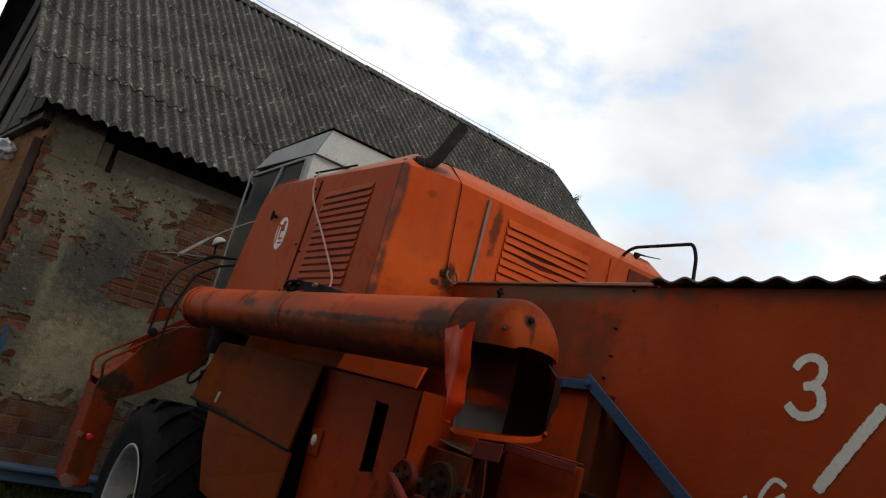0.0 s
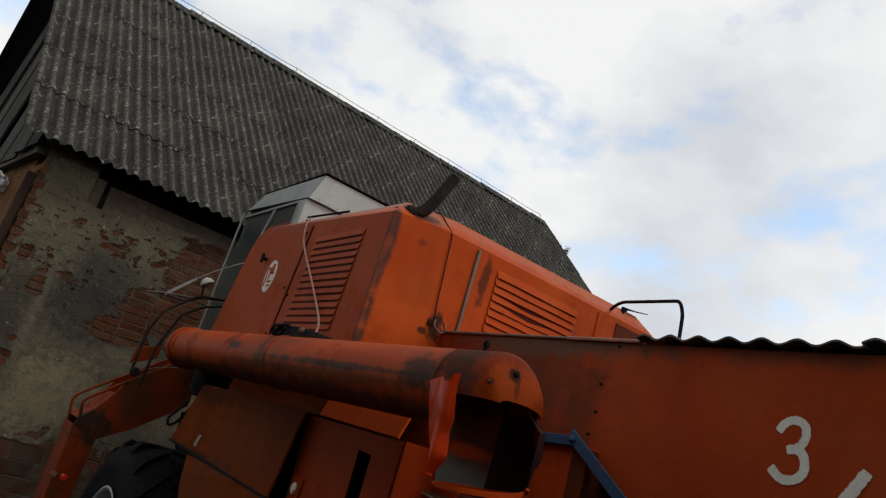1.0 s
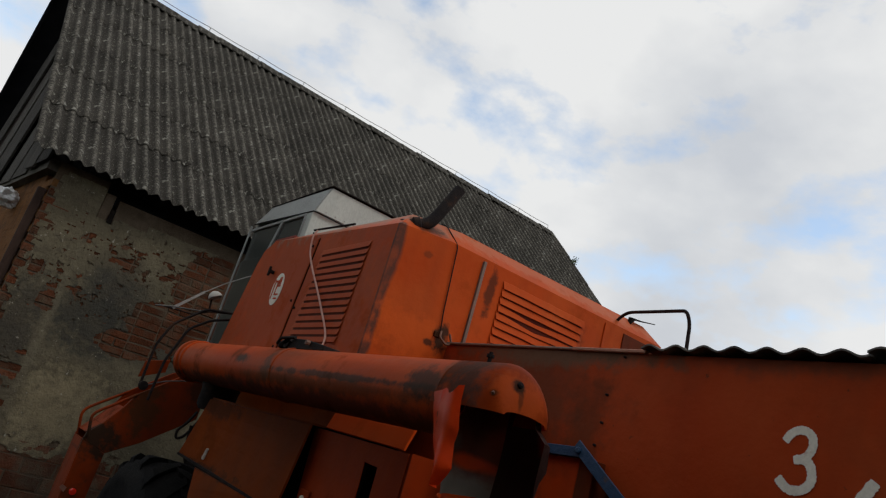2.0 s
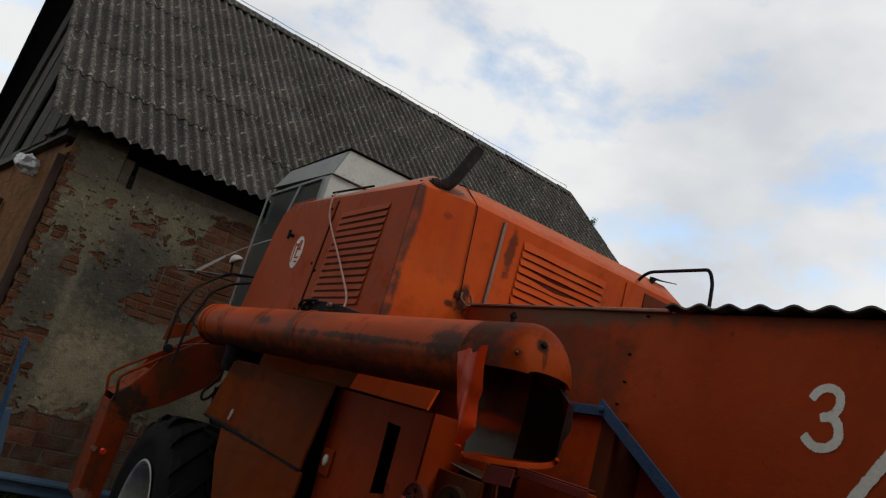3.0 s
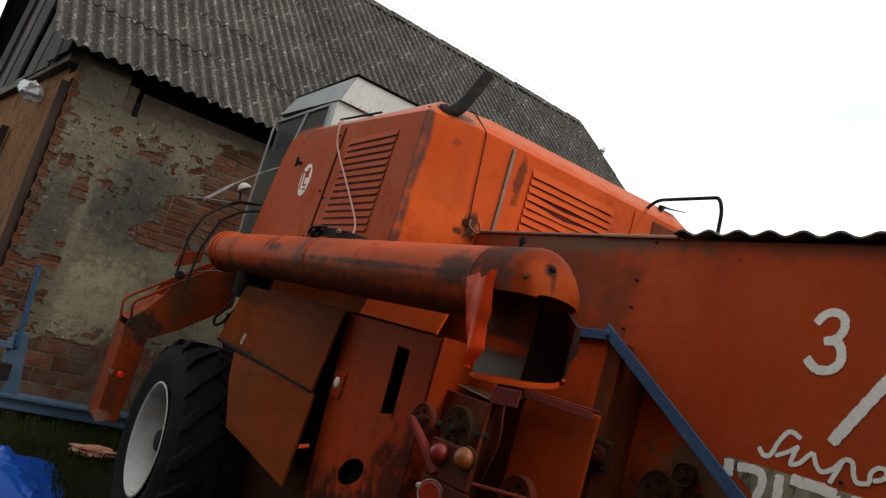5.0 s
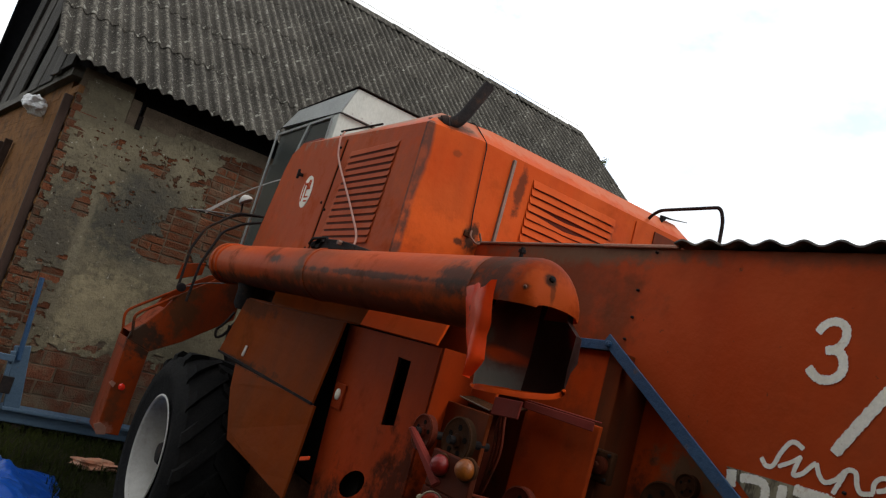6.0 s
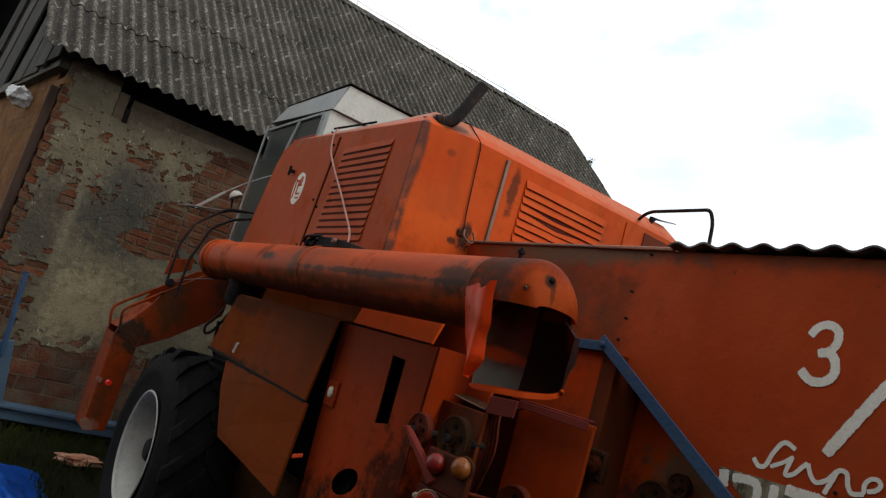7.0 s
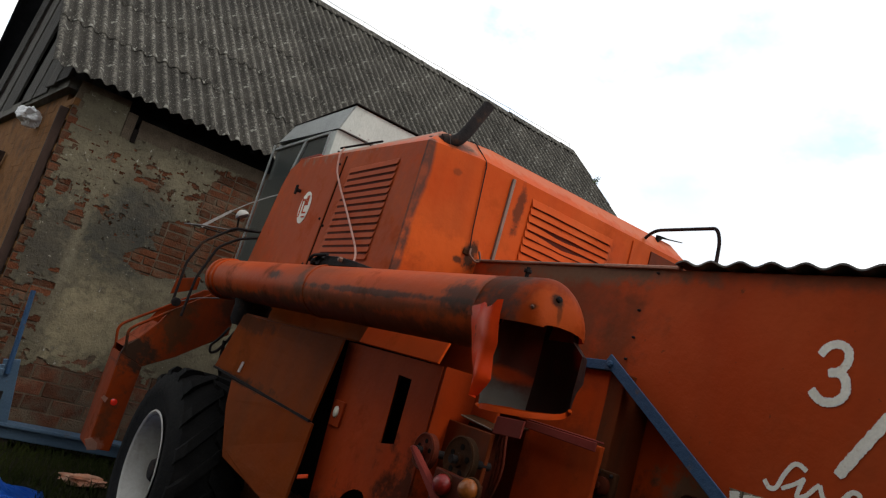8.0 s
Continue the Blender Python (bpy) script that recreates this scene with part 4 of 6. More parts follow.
smooth(part("collar", lathe([(-0.015, 0.044), (0.02, 0.044), (0.025, 0.037)], (1.93, 3.405, 3.02), (0.86, -0.4, 0.36), 16), BLACK, exhaust))

# guard rail on the far side and a loose rubber strip
bar("guard_rail", [(3.65, 3.42, 3.06), (3.63, 3.36, 3.095), (3.585, 3.26, 3.106), (3.445, 2.70, 3.054), (3.47, 2.685, 2.98), (3.47, 2.66, 2.40)], 0.011, BLACK, combine, 0.05)
part("rubber_strip", slab([(3.80, 3.42, 3.10), (3.84, 3.42, 3.140), (3.90, 3.42, 3.150), (4.05, 3.42, 3.182), (4.05, 3.42, 3.188), (3.90, 3.42, 3.160), (3.80, 3.42, 3.150)], (0, 0.03, 0.006)), RUBBER, combine, "loose black rubber strip")

# straw hood: side sheet cut away below the blue stay, roof, rear
hood = part("straw_hood", side([(3.33, 2.446), (2.0, 2.436), (-0.8, 2.428), (-0.8, 1.15), (0.95, 1.15), (1.36, 1.515), (2.18, 2.02), (3.33, 2.02)], 2.30, 0.03, 0.004), HOODPAINT, combine, "red hood sheet with hand-painted white marks")
dented(hood, 0.002, 1.5, cuts=6)
part("hood_top", boxed(2.33, 3.60, -0.77, 3.33, 2.38, 2.424), RED, combine)
part("hood_side", boxed(3.60, 3.63, -0.8, 3.33, 1.15, 2.42), RED, combine)
part("hood_rear", boxed(2.33, 3.6, -0.8, -0.77, 1.15, 2.415), RED, combine)
part("top_lip", slab([(2.288, 3.325, 2.446), (2.288, 1.965, 2.436), (2.288, 1.965, 2.447), (2.288, 3.325, 2.459)], (0.024, 0, 0), 0.003), LIP, hood, "worn grey lip along the hood's top")
part("top_lip", slab([(2.285, 2.36, 2.437), (2.285, 1.955, 2.434), (2.285, 1.955, 2.449), (2.285, 2.36, 2.452)], (0.024, 0, 0), 0.003), FADED, hood, "chalky pink stretch of the lip")
for y, z in ((2.062, 2.418), (2.115, 2.256), (2.112, 2.142), (2.125, 2.05), (1.187, 1.708)):
    bolt(hood, (2.299, y, z), r=0.0055)

# painted marks: a large 3, a slash, a hand-written word, and a white band with plain blocks
XP = 2.2994


def stroke(name, path, width, label="", rough=0.22, lift=0.0):
    """One brushed stroke that follows the hood's slight buckles."""
    bm = ribbon(path, width, XP - 0.0008 - lift * 0.5, rough, int(path[0][0] * 977 + path[0][1] * 331))
    for v in bm.verts:
        v.co.x += 0.002 * noise.noise(Vector((2.3, v.co.y, v.co.z)) * 1.5)
    return part(name, bm, WHITEPAINT, hood, label)


STROKE = "white hand-painted stroke"
stroke("paint_mark", [(1.352, 2.166), (1.331, 2.196), (1.301, 2.207), (1.270, 2.193), (1.264, 2.152), (1.288, 2.121), (1.318, 2.112)], 0.027, STROKE)
stroke("paint_mark", [(1.312, 2.114), (1.280, 2.116), (1.259, 2.090), (1.258, 2.050), (1.288, 2.023), (1.328, 2.024), (1.362, 2.052)], 0.029, STROKE, lift=0.0004)
stroke("paint_mark", [(1.236, 1.810), (1.180, 1.908), (1.125, 2.002), (1.075, 2.085)], 0.036, STROKE)
# the word: s, u, a tall-shouldered letter, e
stroke("paint_mark", [(1.456, 1.742), (1.436, 1.722), (1.413, 1.728), (1.395, 1.773), (1.373, 1.808), (1.352, 1.813), (1.327, 1.800)], 0.015, STROKE)
stroke("paint_mark", [(1.396, 1.729), (1.358, 1.752), (1.328, 1.777)], 0.013, STROKE, lift=0.0004)
stroke("paint_mark", [(1.331, 1.775), (1.343, 1.733), (1.341, 1.717), (1.317, 1.728), (1.294, 1.757), (1.281, 1.770)], 0.014, STROKE, lift=0.0008)
stroke("paint_mark", [(1.281, 1.770), (1.266, 1.737), (1.246, 1.722), (1.216, 1.739), (1.194, 1.771)], 0.014, STROKE, lift=0.0012)
stroke("paint_mark", [(1.219, 1.696), (1.203, 1.738), (1.190, 1.772), (1.166, 1.771), (1.157, 1.739), (1.142, 1.720), (1.110, 1.728)], 0.014, STROKE, lift=0.0016)
stroke("paint_mark", [(1.112, 1.728), (1.112, 1.756), (1.098, 1.774), (1.080, 1.776), (1.071, 1.763), (1.082, 1.746), (1.104, 1.737)], 0.013, STROKE, lift=0.0020)
part("white_band", side([(1.570, 1.684), (1.38, 1.686), (1.12, 1.684), (0.6, 1.672), (0.6, 1.32), (1.15, 1.34), (1.352, 1.522)], XP - 0.002, 0.002, 0), DIRTYWHITE, hood, "dirty white lettering band, plain blocks")
for path, w in (([(1.548, 1.678), (1.543, 1.655), (1.540, 1.625)], 0.036), ([(1.512, 1.660), (1.470, 1.668), (1.430, 1.664), (1.419, 1.632), (1.428, 1.590), (1.432, 1.560)], 0.028),
                ([(1.367, 1.678), (1.364, 1.620), (1.358, 1.560), (1.356, 1.515)], 0.030), ([(1.332, 1.676), (1.290, 1.674), (1.240, 1.674), (1.192, 1.668)], 0.034),
                ([(1.196, 1.664), (1.186, 1.640), (1.210, 1.612)], 0.034), ([(1.222, 1.602), (1.270, 1.570), (1.325, 1.535)], 0.026),
                ([(1.145, 1.570), (1.140, 1.615), (1.134, 1.655)], 0.032), ([(1.150, 1.668), (1.090, 1.668), (1.020, 1.664)], 0.030), ([(1.0, 1.66), (0.985, 1.58), (0.98, 1.50)], 0.032)):
    stroke("paint_block", path, w, rough=0.30, lift=0.005)

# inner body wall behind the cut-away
part("body_side", boxed(2.44, 2.48, -0.7, 5.9, 0.75, 2.40), DARKRED, combine, "dark red inner body side")
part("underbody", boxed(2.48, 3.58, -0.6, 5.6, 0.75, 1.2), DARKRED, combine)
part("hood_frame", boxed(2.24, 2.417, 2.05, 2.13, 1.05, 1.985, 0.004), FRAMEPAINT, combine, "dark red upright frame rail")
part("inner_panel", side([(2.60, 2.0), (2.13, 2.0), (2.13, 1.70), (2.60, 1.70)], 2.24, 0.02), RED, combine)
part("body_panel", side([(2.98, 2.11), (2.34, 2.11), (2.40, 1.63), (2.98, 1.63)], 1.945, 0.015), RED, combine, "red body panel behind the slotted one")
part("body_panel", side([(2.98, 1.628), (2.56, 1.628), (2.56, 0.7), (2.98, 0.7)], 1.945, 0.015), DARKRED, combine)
part("flange", slab([(2.06, 1.957, 1.700), (2.06, 2.345, 1.704), (2.06, 2.345, 1.674), (2.06, 1.957, 1.666)], (0.006, 0, 0), 0.002), MAROON, combine)
part("flange", slab([(2.068, 1.957, 1.701), (2.068, 2.345, 1.705), (2.11, 2.35, 1.705), (2.11, 1.965, 1.701)], (0, 0, 0.006), 0.002), MAROON, combine, "maroon angle-iron flange")
part("inner_panel", side([(2.42, 1.69), (2.00, 1.69), (2.02, 0.9), (2.42, 0.9)], 2.14, 0.02), RED, combine)
part("inner_panel", side([(2.10, 1.98), (2.03, 1.98), (1.2, 1.5), (1.2, 0.9), (2.10, 0.9)], 2.42, 0.015), INNER, combine, "red inner side caked with soot")
part("shelf", slab([(1.86, 2.506, 1.645), (1.86, 2.300, 1.628), (2.10, 2.36, 1.665), (2.10, 2.60, 1.675)], (0, 0, 0.008), 0.002), GREASE_SHADE, combine, "dark sheet shelf with a pale edge")
bar("shelf_edge", [(1.858, 2.506, 1.650), (1.858, 2.300, 1.633)], 0.003, LIP, combine)
part("shelf_end", slab([(1.86, 2.296, 1.622), (1.86, 2.140, 1.634), (1.86, 2.135, 1.700), (1.86, 2.290, 1.690)], (0.01, 0, 0), 0.002), MAROON, combine)

# blue stay and its upper arm
def angle_iron(a, b, w, material, parent, up=(0, 0, 1), name="stay"):
    a, b, u = Vector(a), Vector(b), Vector(up)
    d = (b - a).normalized()
    u = (u - d * u.dot(d)).normalized()
    out = Vector((-1, 0, 0))
    pts = [a - u * w / 2, b - u * w / 2, b + u * w / 2, a + u * w / 2]
    ob = part(name, slab(pts, out * 0.008, 0.002), material, parent, "dull blue steel stay")
    part("stay_flange", slab([pts[0], pts[1], pts[1] + Vector((0.05, 0, 0)), pts[0] + Vector((0.05, 0, 0))], u * 0.007), material, ob)
    return ob


stay = angle_iron((2.212, 2.135, 2.029), (2.212, 1.075, 1.341), 0.046, BLUE, combine)
angle_iron((2.222, 2.56, 1.984), (2.222, 2.10, 2.003), 0.040, BLUE, combine)
bolt(stay, (2.204, 2.113, 2.006), r=0.014, material=BLUE)
angle_iron((2.22, 2.10, 1.345), (2.22, 1.52, 1.36), 0.05, BLUE, combine)

# front side covers and the panel behind them
cover = part("side_cover", slab([(1.50, 4.36, 1.82), (1.70, 3.394, 1.827), (1.66, 3.413, 1.402), (1.50, 4.57, 1.475)], (0.012, 0, 0)), DULL, combine, "dull brown-red sheet side cover")
dented(cover, 0.012, 2.0, cuts=4)
cover_low = part("side_cover", slab([(1.515, 4.27, 1.44), (1.665, 3.39, 1.392), (1.63, 3.36, 0.943), (1.54, 4.07, 1.043), (1.515, 4.22, 1.30)], (0.012, 0, 0)), DULL, combine, "dull brown-red lower side cover")
dented(cover_low, 0.012, 2.0, cuts=4)
part("cover_edge", slab([(1.652, 3.413, 1.392), (1.492, 4.57, 1.465), (1.492, 4.57, 1.478), (1.652, 3.413, 1.406)], (0.02, 0, 0)), BLACK, cover)
part("cover_handle", slab([(1.535, 4.254, 1.490), (1.535, 4.264, 1.496), (1.535, 4.240, 1.556), (1.535, 4.232, 1.556)], (0.02, 0, 0), 0.002), LAMPWHITE, cover, "cream plastic cover handle")
part("cover_return", slab([(1.51, 4.36, 1.822), (1.71, 3.394, 1.829), (1.78, 3.394, 1.832), (1.78, 4.36, 1.832)], (0, 0, 0.01)), DULL, cover)
# near-black sheet for the shade in the gap behind the covers
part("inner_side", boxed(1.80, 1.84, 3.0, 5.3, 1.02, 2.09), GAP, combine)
# near-black colour holds the shade behind the wheel and the covers
part("lower_side", slab([(1.79, 4.45, 1.02), (1.79, 3.02, 1.00), (1.86, 3.02, 0.45), (1.86, 4.45, 0.45)], (0.014, 0, 0), 0.003), GREASE_SHADE, combine, "lower body side, deep shade put into its black colour")
part("small_plate", slab([(1.60, 3.245, 1.150), (1.60, 3.155, 1.178), (1.60, 3.155, 1.196), (1.60, 3.245, 1.170)], (0.008, 0, 0), 0.002), PINK, combine, "small orange plate")


def slotted_panel():
    """Side panel with an upright slot and a round hole, both cut through."""
    bm = bmesh.new()
    outer = [(2.57, 1.815), (3.44, 1.825), (3.36, 1.1), (3.28, 0.55), (2.55, 0.55)]
    slot = [(2.888, 1.735), (2.772, 1.730), (2.764, 1.450), (2.874, 1.430)]
    hole = [(2.977 + 0.106 * math.cos(a), 1.141 + 0.060 * math.sin(a) - 0.034 * math.cos(a)) for a in (2 * math.pi * k / 16 for k in range(16))]
    edges = []
    for loop in (outer, slot, hole):
        vs = [bm.verts.new((1.75, y, z)) for y, z in loop]
        edges += [bm.edges.new((a, b)) for a, b in zip(vs, vs[1:] + vs[:1])]
    r = bmesh.ops.triangle_fill(bm, use_beauty=True, use_dissolve=False, edges=edges)

    def inside(p, loop):
        c = False
        for (y0, z0), (y1, z1) in zip(loop, loop[1:] + loop[:1]):
            if (z0 > p.z) != (z1 > p.z) and p.y < (y1 - y0) * (p.z - z0) / (z1 - z0) + y0:
                c = not c
        return c
    bad = [f for f in bm.faces if inside(f.calc_center_median(), slot) or inside(f.calc_center_median(), hole)]
    bmesh.ops.delete(bm, geom=bad, context="FACES_ONLY")
    r = bmesh.ops.extrude_face_region(bm, geom=list(bm.faces))
    bmesh.ops.translate(bm, verts=[e for e in r["geom"] if isinstance(e, bmesh.types.BMVert)], vec=(0.004, 0, 0))
    return bm


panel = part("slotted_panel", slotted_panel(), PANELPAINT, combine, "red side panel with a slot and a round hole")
# strip tilted and coloured brighter for the light that falls on it
part("panel_strip", slab([(1.83, 2.60, 2.118), (1.83, 3.33, 2.118), (1.747, 3.33, 1.836), (1.747, 2.615, 1.824)], (0.012, 0, -0.004), 0.002), BRIGHTRED, combine, "bright orange sheet strip")
part("panel_strip", side([(3.30, 2.13), (4.7, 2.13), (4.7, 1.832), (3.30, 1.832)], 1.775, 0.012), DULL, combine)
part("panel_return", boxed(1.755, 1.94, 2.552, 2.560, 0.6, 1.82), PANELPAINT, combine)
part("panel_top", boxed(1.76, 2.44, 2.56, 3.36, 2.12, 2.135), RED, combine)
# near-black sheet for the shade seen through slot and hole
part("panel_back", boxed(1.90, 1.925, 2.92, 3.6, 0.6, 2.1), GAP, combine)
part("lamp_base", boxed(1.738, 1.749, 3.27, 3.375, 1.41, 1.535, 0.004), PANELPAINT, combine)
marker = part("marker_lamp", lathe([(0, 0.026), (0.006, 0.026), (0.007, 0.021), (0.018, 0.020), (0.024, 0.010)], (1.748, 3.322, 1.48), (-1, 0, 0), 16), LAMPWHITE, combine, "cream side marker lamp")
for v in marker.data.vertices:
    v.co.z = 1.48 + (v.co.z - 1.48) * 1.35

# pivot body in black, which also fills in the shadow under the tube
smooth(part("auger_elbow", lathe([(0, 0.09), (0.03, 0.11), (0.12, 0.11), (0.16, 0.12)], (1.60, 4.55, 1.75), (0, 0, 1), 24), BLACK, combine, "auger pivot, the shadow under the tube put into its black"))
# drives: pulleys, belt guard, rear lamps
def pulley(x, y, z, r, material, spokes=5):
    prof = [(-0.014, r * 0.93), (-0.014, r), (-0.004, r * 0.90), (0.002, r * 0.90), (0.012, r), (0.015, r * 0.93), (0.008, r * 0.80), (0.008, r * 0.30), (0.022, r * 0.28), (0.022, r * 0.12)]
    ob = smooth(part("pulley", lathe(prof, (x, y, z), (-1, 0, 0), 28), material, combine, "greasy belt pulley"))
    for k in range(spokes):
        a = 2 * math.pi * k / spokes + 0.4
        # black disc for a shaded hole
        part("pulley_hole", lathe([(0, r * 0.13), (0.002, r * 0.13)], (x - 0.009, y + r * 0.55 * math.cos(a), z + r * 0.55 * math.sin(a)), (-1, 0, 0), 10), GAP, ob)
    return ob


pulley(1.72, 2.487, 1.480, 0.072, REDGREASE)
pulley(1.74, 2.285, 1.497, 0.090, GREASE_SHADE)
pulley(1.92, 2.078, 1.322, 0.092, REDGREASE)
pulley(2.36, 1.835, 1.475, 0.088, GREASE_SHADE)
pulley(2.38, 1.757, 1.571, 0.045, GREASE_SHADE, 4)
pulley(2.385, 1.70, 1.50, 0.030, GREASE_SHADE, 3)
bearing = part("bearing_block", boxed(2.205, 2.236, 1.965, 2.060, 1.49, 1.61, 0.008), GREASE_SHADE, combine, "grease-caked bearing block")
smooth(part("bearing_cap", lathe([(0, 0.034), (0.018, 0.034), (0.026, 0.022), (0.026, 0.012), (0.040, 0.012)], (2.205, 2.011, 1.552), (-1, 0, 0), 20), GRIME_SHADE, bearing))
for dy, dz in ((-0.032, 0.044), (0.032, 0.044), (-0.032, -0.046), (0.032, -0.046)):
    bolt(bearing, (2.204, 2.011 + dy, 1.552 + dz), r=0.007, material=BLACK)
for y, z, x in ((2.487, 1.480, 1.72), (2.285, 1.497, 1.74), (2.078, 1.322, 1.92)):
    part("shaft", lathe([(-0.045, 0.016), (0.14, 0.016)], (x, y, z), (1, 0, 0), 12), BLACK, combine)
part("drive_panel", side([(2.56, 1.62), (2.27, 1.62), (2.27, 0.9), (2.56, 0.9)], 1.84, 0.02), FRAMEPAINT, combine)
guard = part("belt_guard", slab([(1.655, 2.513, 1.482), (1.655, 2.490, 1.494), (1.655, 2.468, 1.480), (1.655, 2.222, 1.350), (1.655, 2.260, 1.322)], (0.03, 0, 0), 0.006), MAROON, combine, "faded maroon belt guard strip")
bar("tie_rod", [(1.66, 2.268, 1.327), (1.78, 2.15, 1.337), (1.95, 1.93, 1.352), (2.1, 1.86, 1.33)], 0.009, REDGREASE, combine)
lamp_box = part("lamp_bracket", boxed(1.665, 1.69, 2.06, 2.32, 1.32, 1.455, 0.006), GRIME_SHADE, combine, "battered rear lamp bracket")
part("bracket_arm", boxed(1.69, 1.85, 2.28, 2.31, 1.34, 1.37, 0.004), GRIME_SHADE, lamp_box)
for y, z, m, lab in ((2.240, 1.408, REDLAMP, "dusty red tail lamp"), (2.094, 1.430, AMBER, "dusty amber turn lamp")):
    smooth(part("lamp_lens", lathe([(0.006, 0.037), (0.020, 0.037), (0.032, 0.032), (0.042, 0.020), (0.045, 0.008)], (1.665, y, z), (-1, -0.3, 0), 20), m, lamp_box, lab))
    smooth(part("lamp_bezel", lathe([(-0.004, 0.043), (0.010, 0.043), (0.013, 0.039), (0.010, 0.037)], (1.665, y, z), (-1, -0.3, 0), 20), GREASE_SHADE, lamp_box))
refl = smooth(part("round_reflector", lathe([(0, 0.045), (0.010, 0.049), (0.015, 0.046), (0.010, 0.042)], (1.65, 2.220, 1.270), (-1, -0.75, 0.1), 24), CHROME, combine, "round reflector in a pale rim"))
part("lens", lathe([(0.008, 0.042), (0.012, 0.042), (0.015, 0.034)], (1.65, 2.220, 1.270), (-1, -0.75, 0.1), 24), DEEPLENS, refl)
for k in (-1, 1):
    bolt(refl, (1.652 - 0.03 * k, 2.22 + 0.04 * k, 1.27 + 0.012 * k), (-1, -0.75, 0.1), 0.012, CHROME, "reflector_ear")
part("lamp_plate", boxed(1.668, 1.68, 2.04, 2.33, 1.14, 1.318, 0.004), GRIME_SHADE, lamp_box)
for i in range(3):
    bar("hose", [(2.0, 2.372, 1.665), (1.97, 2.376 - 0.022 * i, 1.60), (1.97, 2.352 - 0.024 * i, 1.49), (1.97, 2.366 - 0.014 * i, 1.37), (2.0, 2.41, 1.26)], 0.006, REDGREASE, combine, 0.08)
part("stand_post", boxed(1.97, 2.01, 2.405, 2.425, 0.9, 1.65, 0.004), GRIME_SHADE, combine)

# unloading auger, folded back along the side
AX, AZ, AR = 1.53, 2.020, 0.128
prof = [(0, AR * 0.9), (0.004, AR + 0.012), (0.05, AR + 0.012), (0.054, AR), (1.62, AR), (1.624, AR + 0.006), (1.66, AR + 0.006), (1.664, AR + 0.001), (3.06, AR + 0.001)]
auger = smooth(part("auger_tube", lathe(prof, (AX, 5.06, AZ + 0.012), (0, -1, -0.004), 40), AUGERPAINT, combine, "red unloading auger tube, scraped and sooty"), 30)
part("ring", lathe([(0, AR + 0.004), (0.01, AR + 0.010), (0.02, AR + 0.004)], (AX, 4.93, AZ + 0.012), (0, -1, 0), 40), RED, auger)
bracket = part("support_bracket", slab([(AX - 0.04, 3.54, AZ + AR), (AX - 0.04, 3.10, AZ + AR - 0.002), (AX - 0.04, 3.10, AZ + AR + 0.025), (AX - 0.04, 3.30, AZ + AR + 0.05), (AX - 0.04, 3.46, AZ + AR + 0.055), (AX - 0.04, 3.54, AZ + AR + 0.02)], (0.10, 0, 0), 0.004), BLACK, combine, "dark steel support bracket")
part("clamp", lathe([(0, 0.03), (0.09, 0.03)], (AX - 0.05, 3.52, AZ + AR + 0.03), (1, 0, 0), 12), BLACK, bracket)
part("clamp_plate", slab([(AX - 0.05, 3.62, AZ + AR + 0.03), (AX - 0.05, 3.50, AZ + AR + 0.055), (AX - 0.05, 3.46, AZ + AR + 0.035), (AX - 0.05, 3.60, AZ + AR + 0.0)], (0.07, 0, 0), 0.003), BLACK, bracket)
bar("clamp_lever", [(AX - 0.06, 3.60, AZ + AR + 0.02), (AX - 0.07, 3.55, AZ + AR + 0.045), (AX - 0.05, 3.42, AZ + AR + 0.055)], 0.008, BLACK, bracket, 0.02)
part("clamp_bolt", lathe([(0, 0.012), (0.02, 0.012)], (AX - 0.045, 3.25, AZ + AR + 0.03), (-1, 0, 0), 6), RUST, bracket)
# black disc closes the tube, coloured for the shade inside it
part("tube_mouth", lathe([(0, AR - 0.006), (0.002, AR - 0.006)], (AX, 1.999, AZ - 0.006), (0, -1, 0), 32), GAP, auger, "black disc for the shade in the tube's mouth")
part("bolt", lathe([(-0.02, 0.007), (0.016, 0.007), (0.016, 0.013), (0.026, 0.013), (0.026, 0.007), (0.034, 0.007)], (AX - 0.02, 1.913, AZ + AR), (0, 0, 1), 8), BLACK, auger)


def auger_cap():
    """Domed end of the tube, open below."""
    bm, seg, n, rows = bmesh.new(), 20, 18, []
    base, r = 1.980, AR + 0.002
    for i in range(n + 1):
        t = i / n
        y = 2.02 - 0.320 * (1 - (1 - t) ** 1.6)
        q = max(0.0, (1.81 - y) / 0.1105)
        s = max(0.02, (1 - min(q, 1.0) ** 2.2) ** 0.5)
        row = []
        for k in range(seg + 1):
            a = math.pi * k / seg
            row.append(bm.verts.new((AX - r * (0.60 + 0.40 * s) * math.cos(a), y, base + (AZ + r - base) * s * math.sin(a) ** 0.8)))
        rows.append(row)
    for a, b in zip(rows, rows[1:]):
        for k in range(seg):
            bm.faces.new((a[k], a[k + 1], b[k + 1], b[k]))
    bmesh.ops.solidify(bm, geom=list(bm.faces), thickness=0.004)
    return bm


cap = smooth(part("auger_cap", auger_cap(), AUGERPAINT, combine, "rounded red end cap"))
bolt(cap, (1.495, 1.720, 2.077), (-0.2, -0.88, 0.43), 0.010)
bolt(cap, (1.418, 1.737, 2.031), (-0.8, -0.51, 0.33), 0.005, RUST)

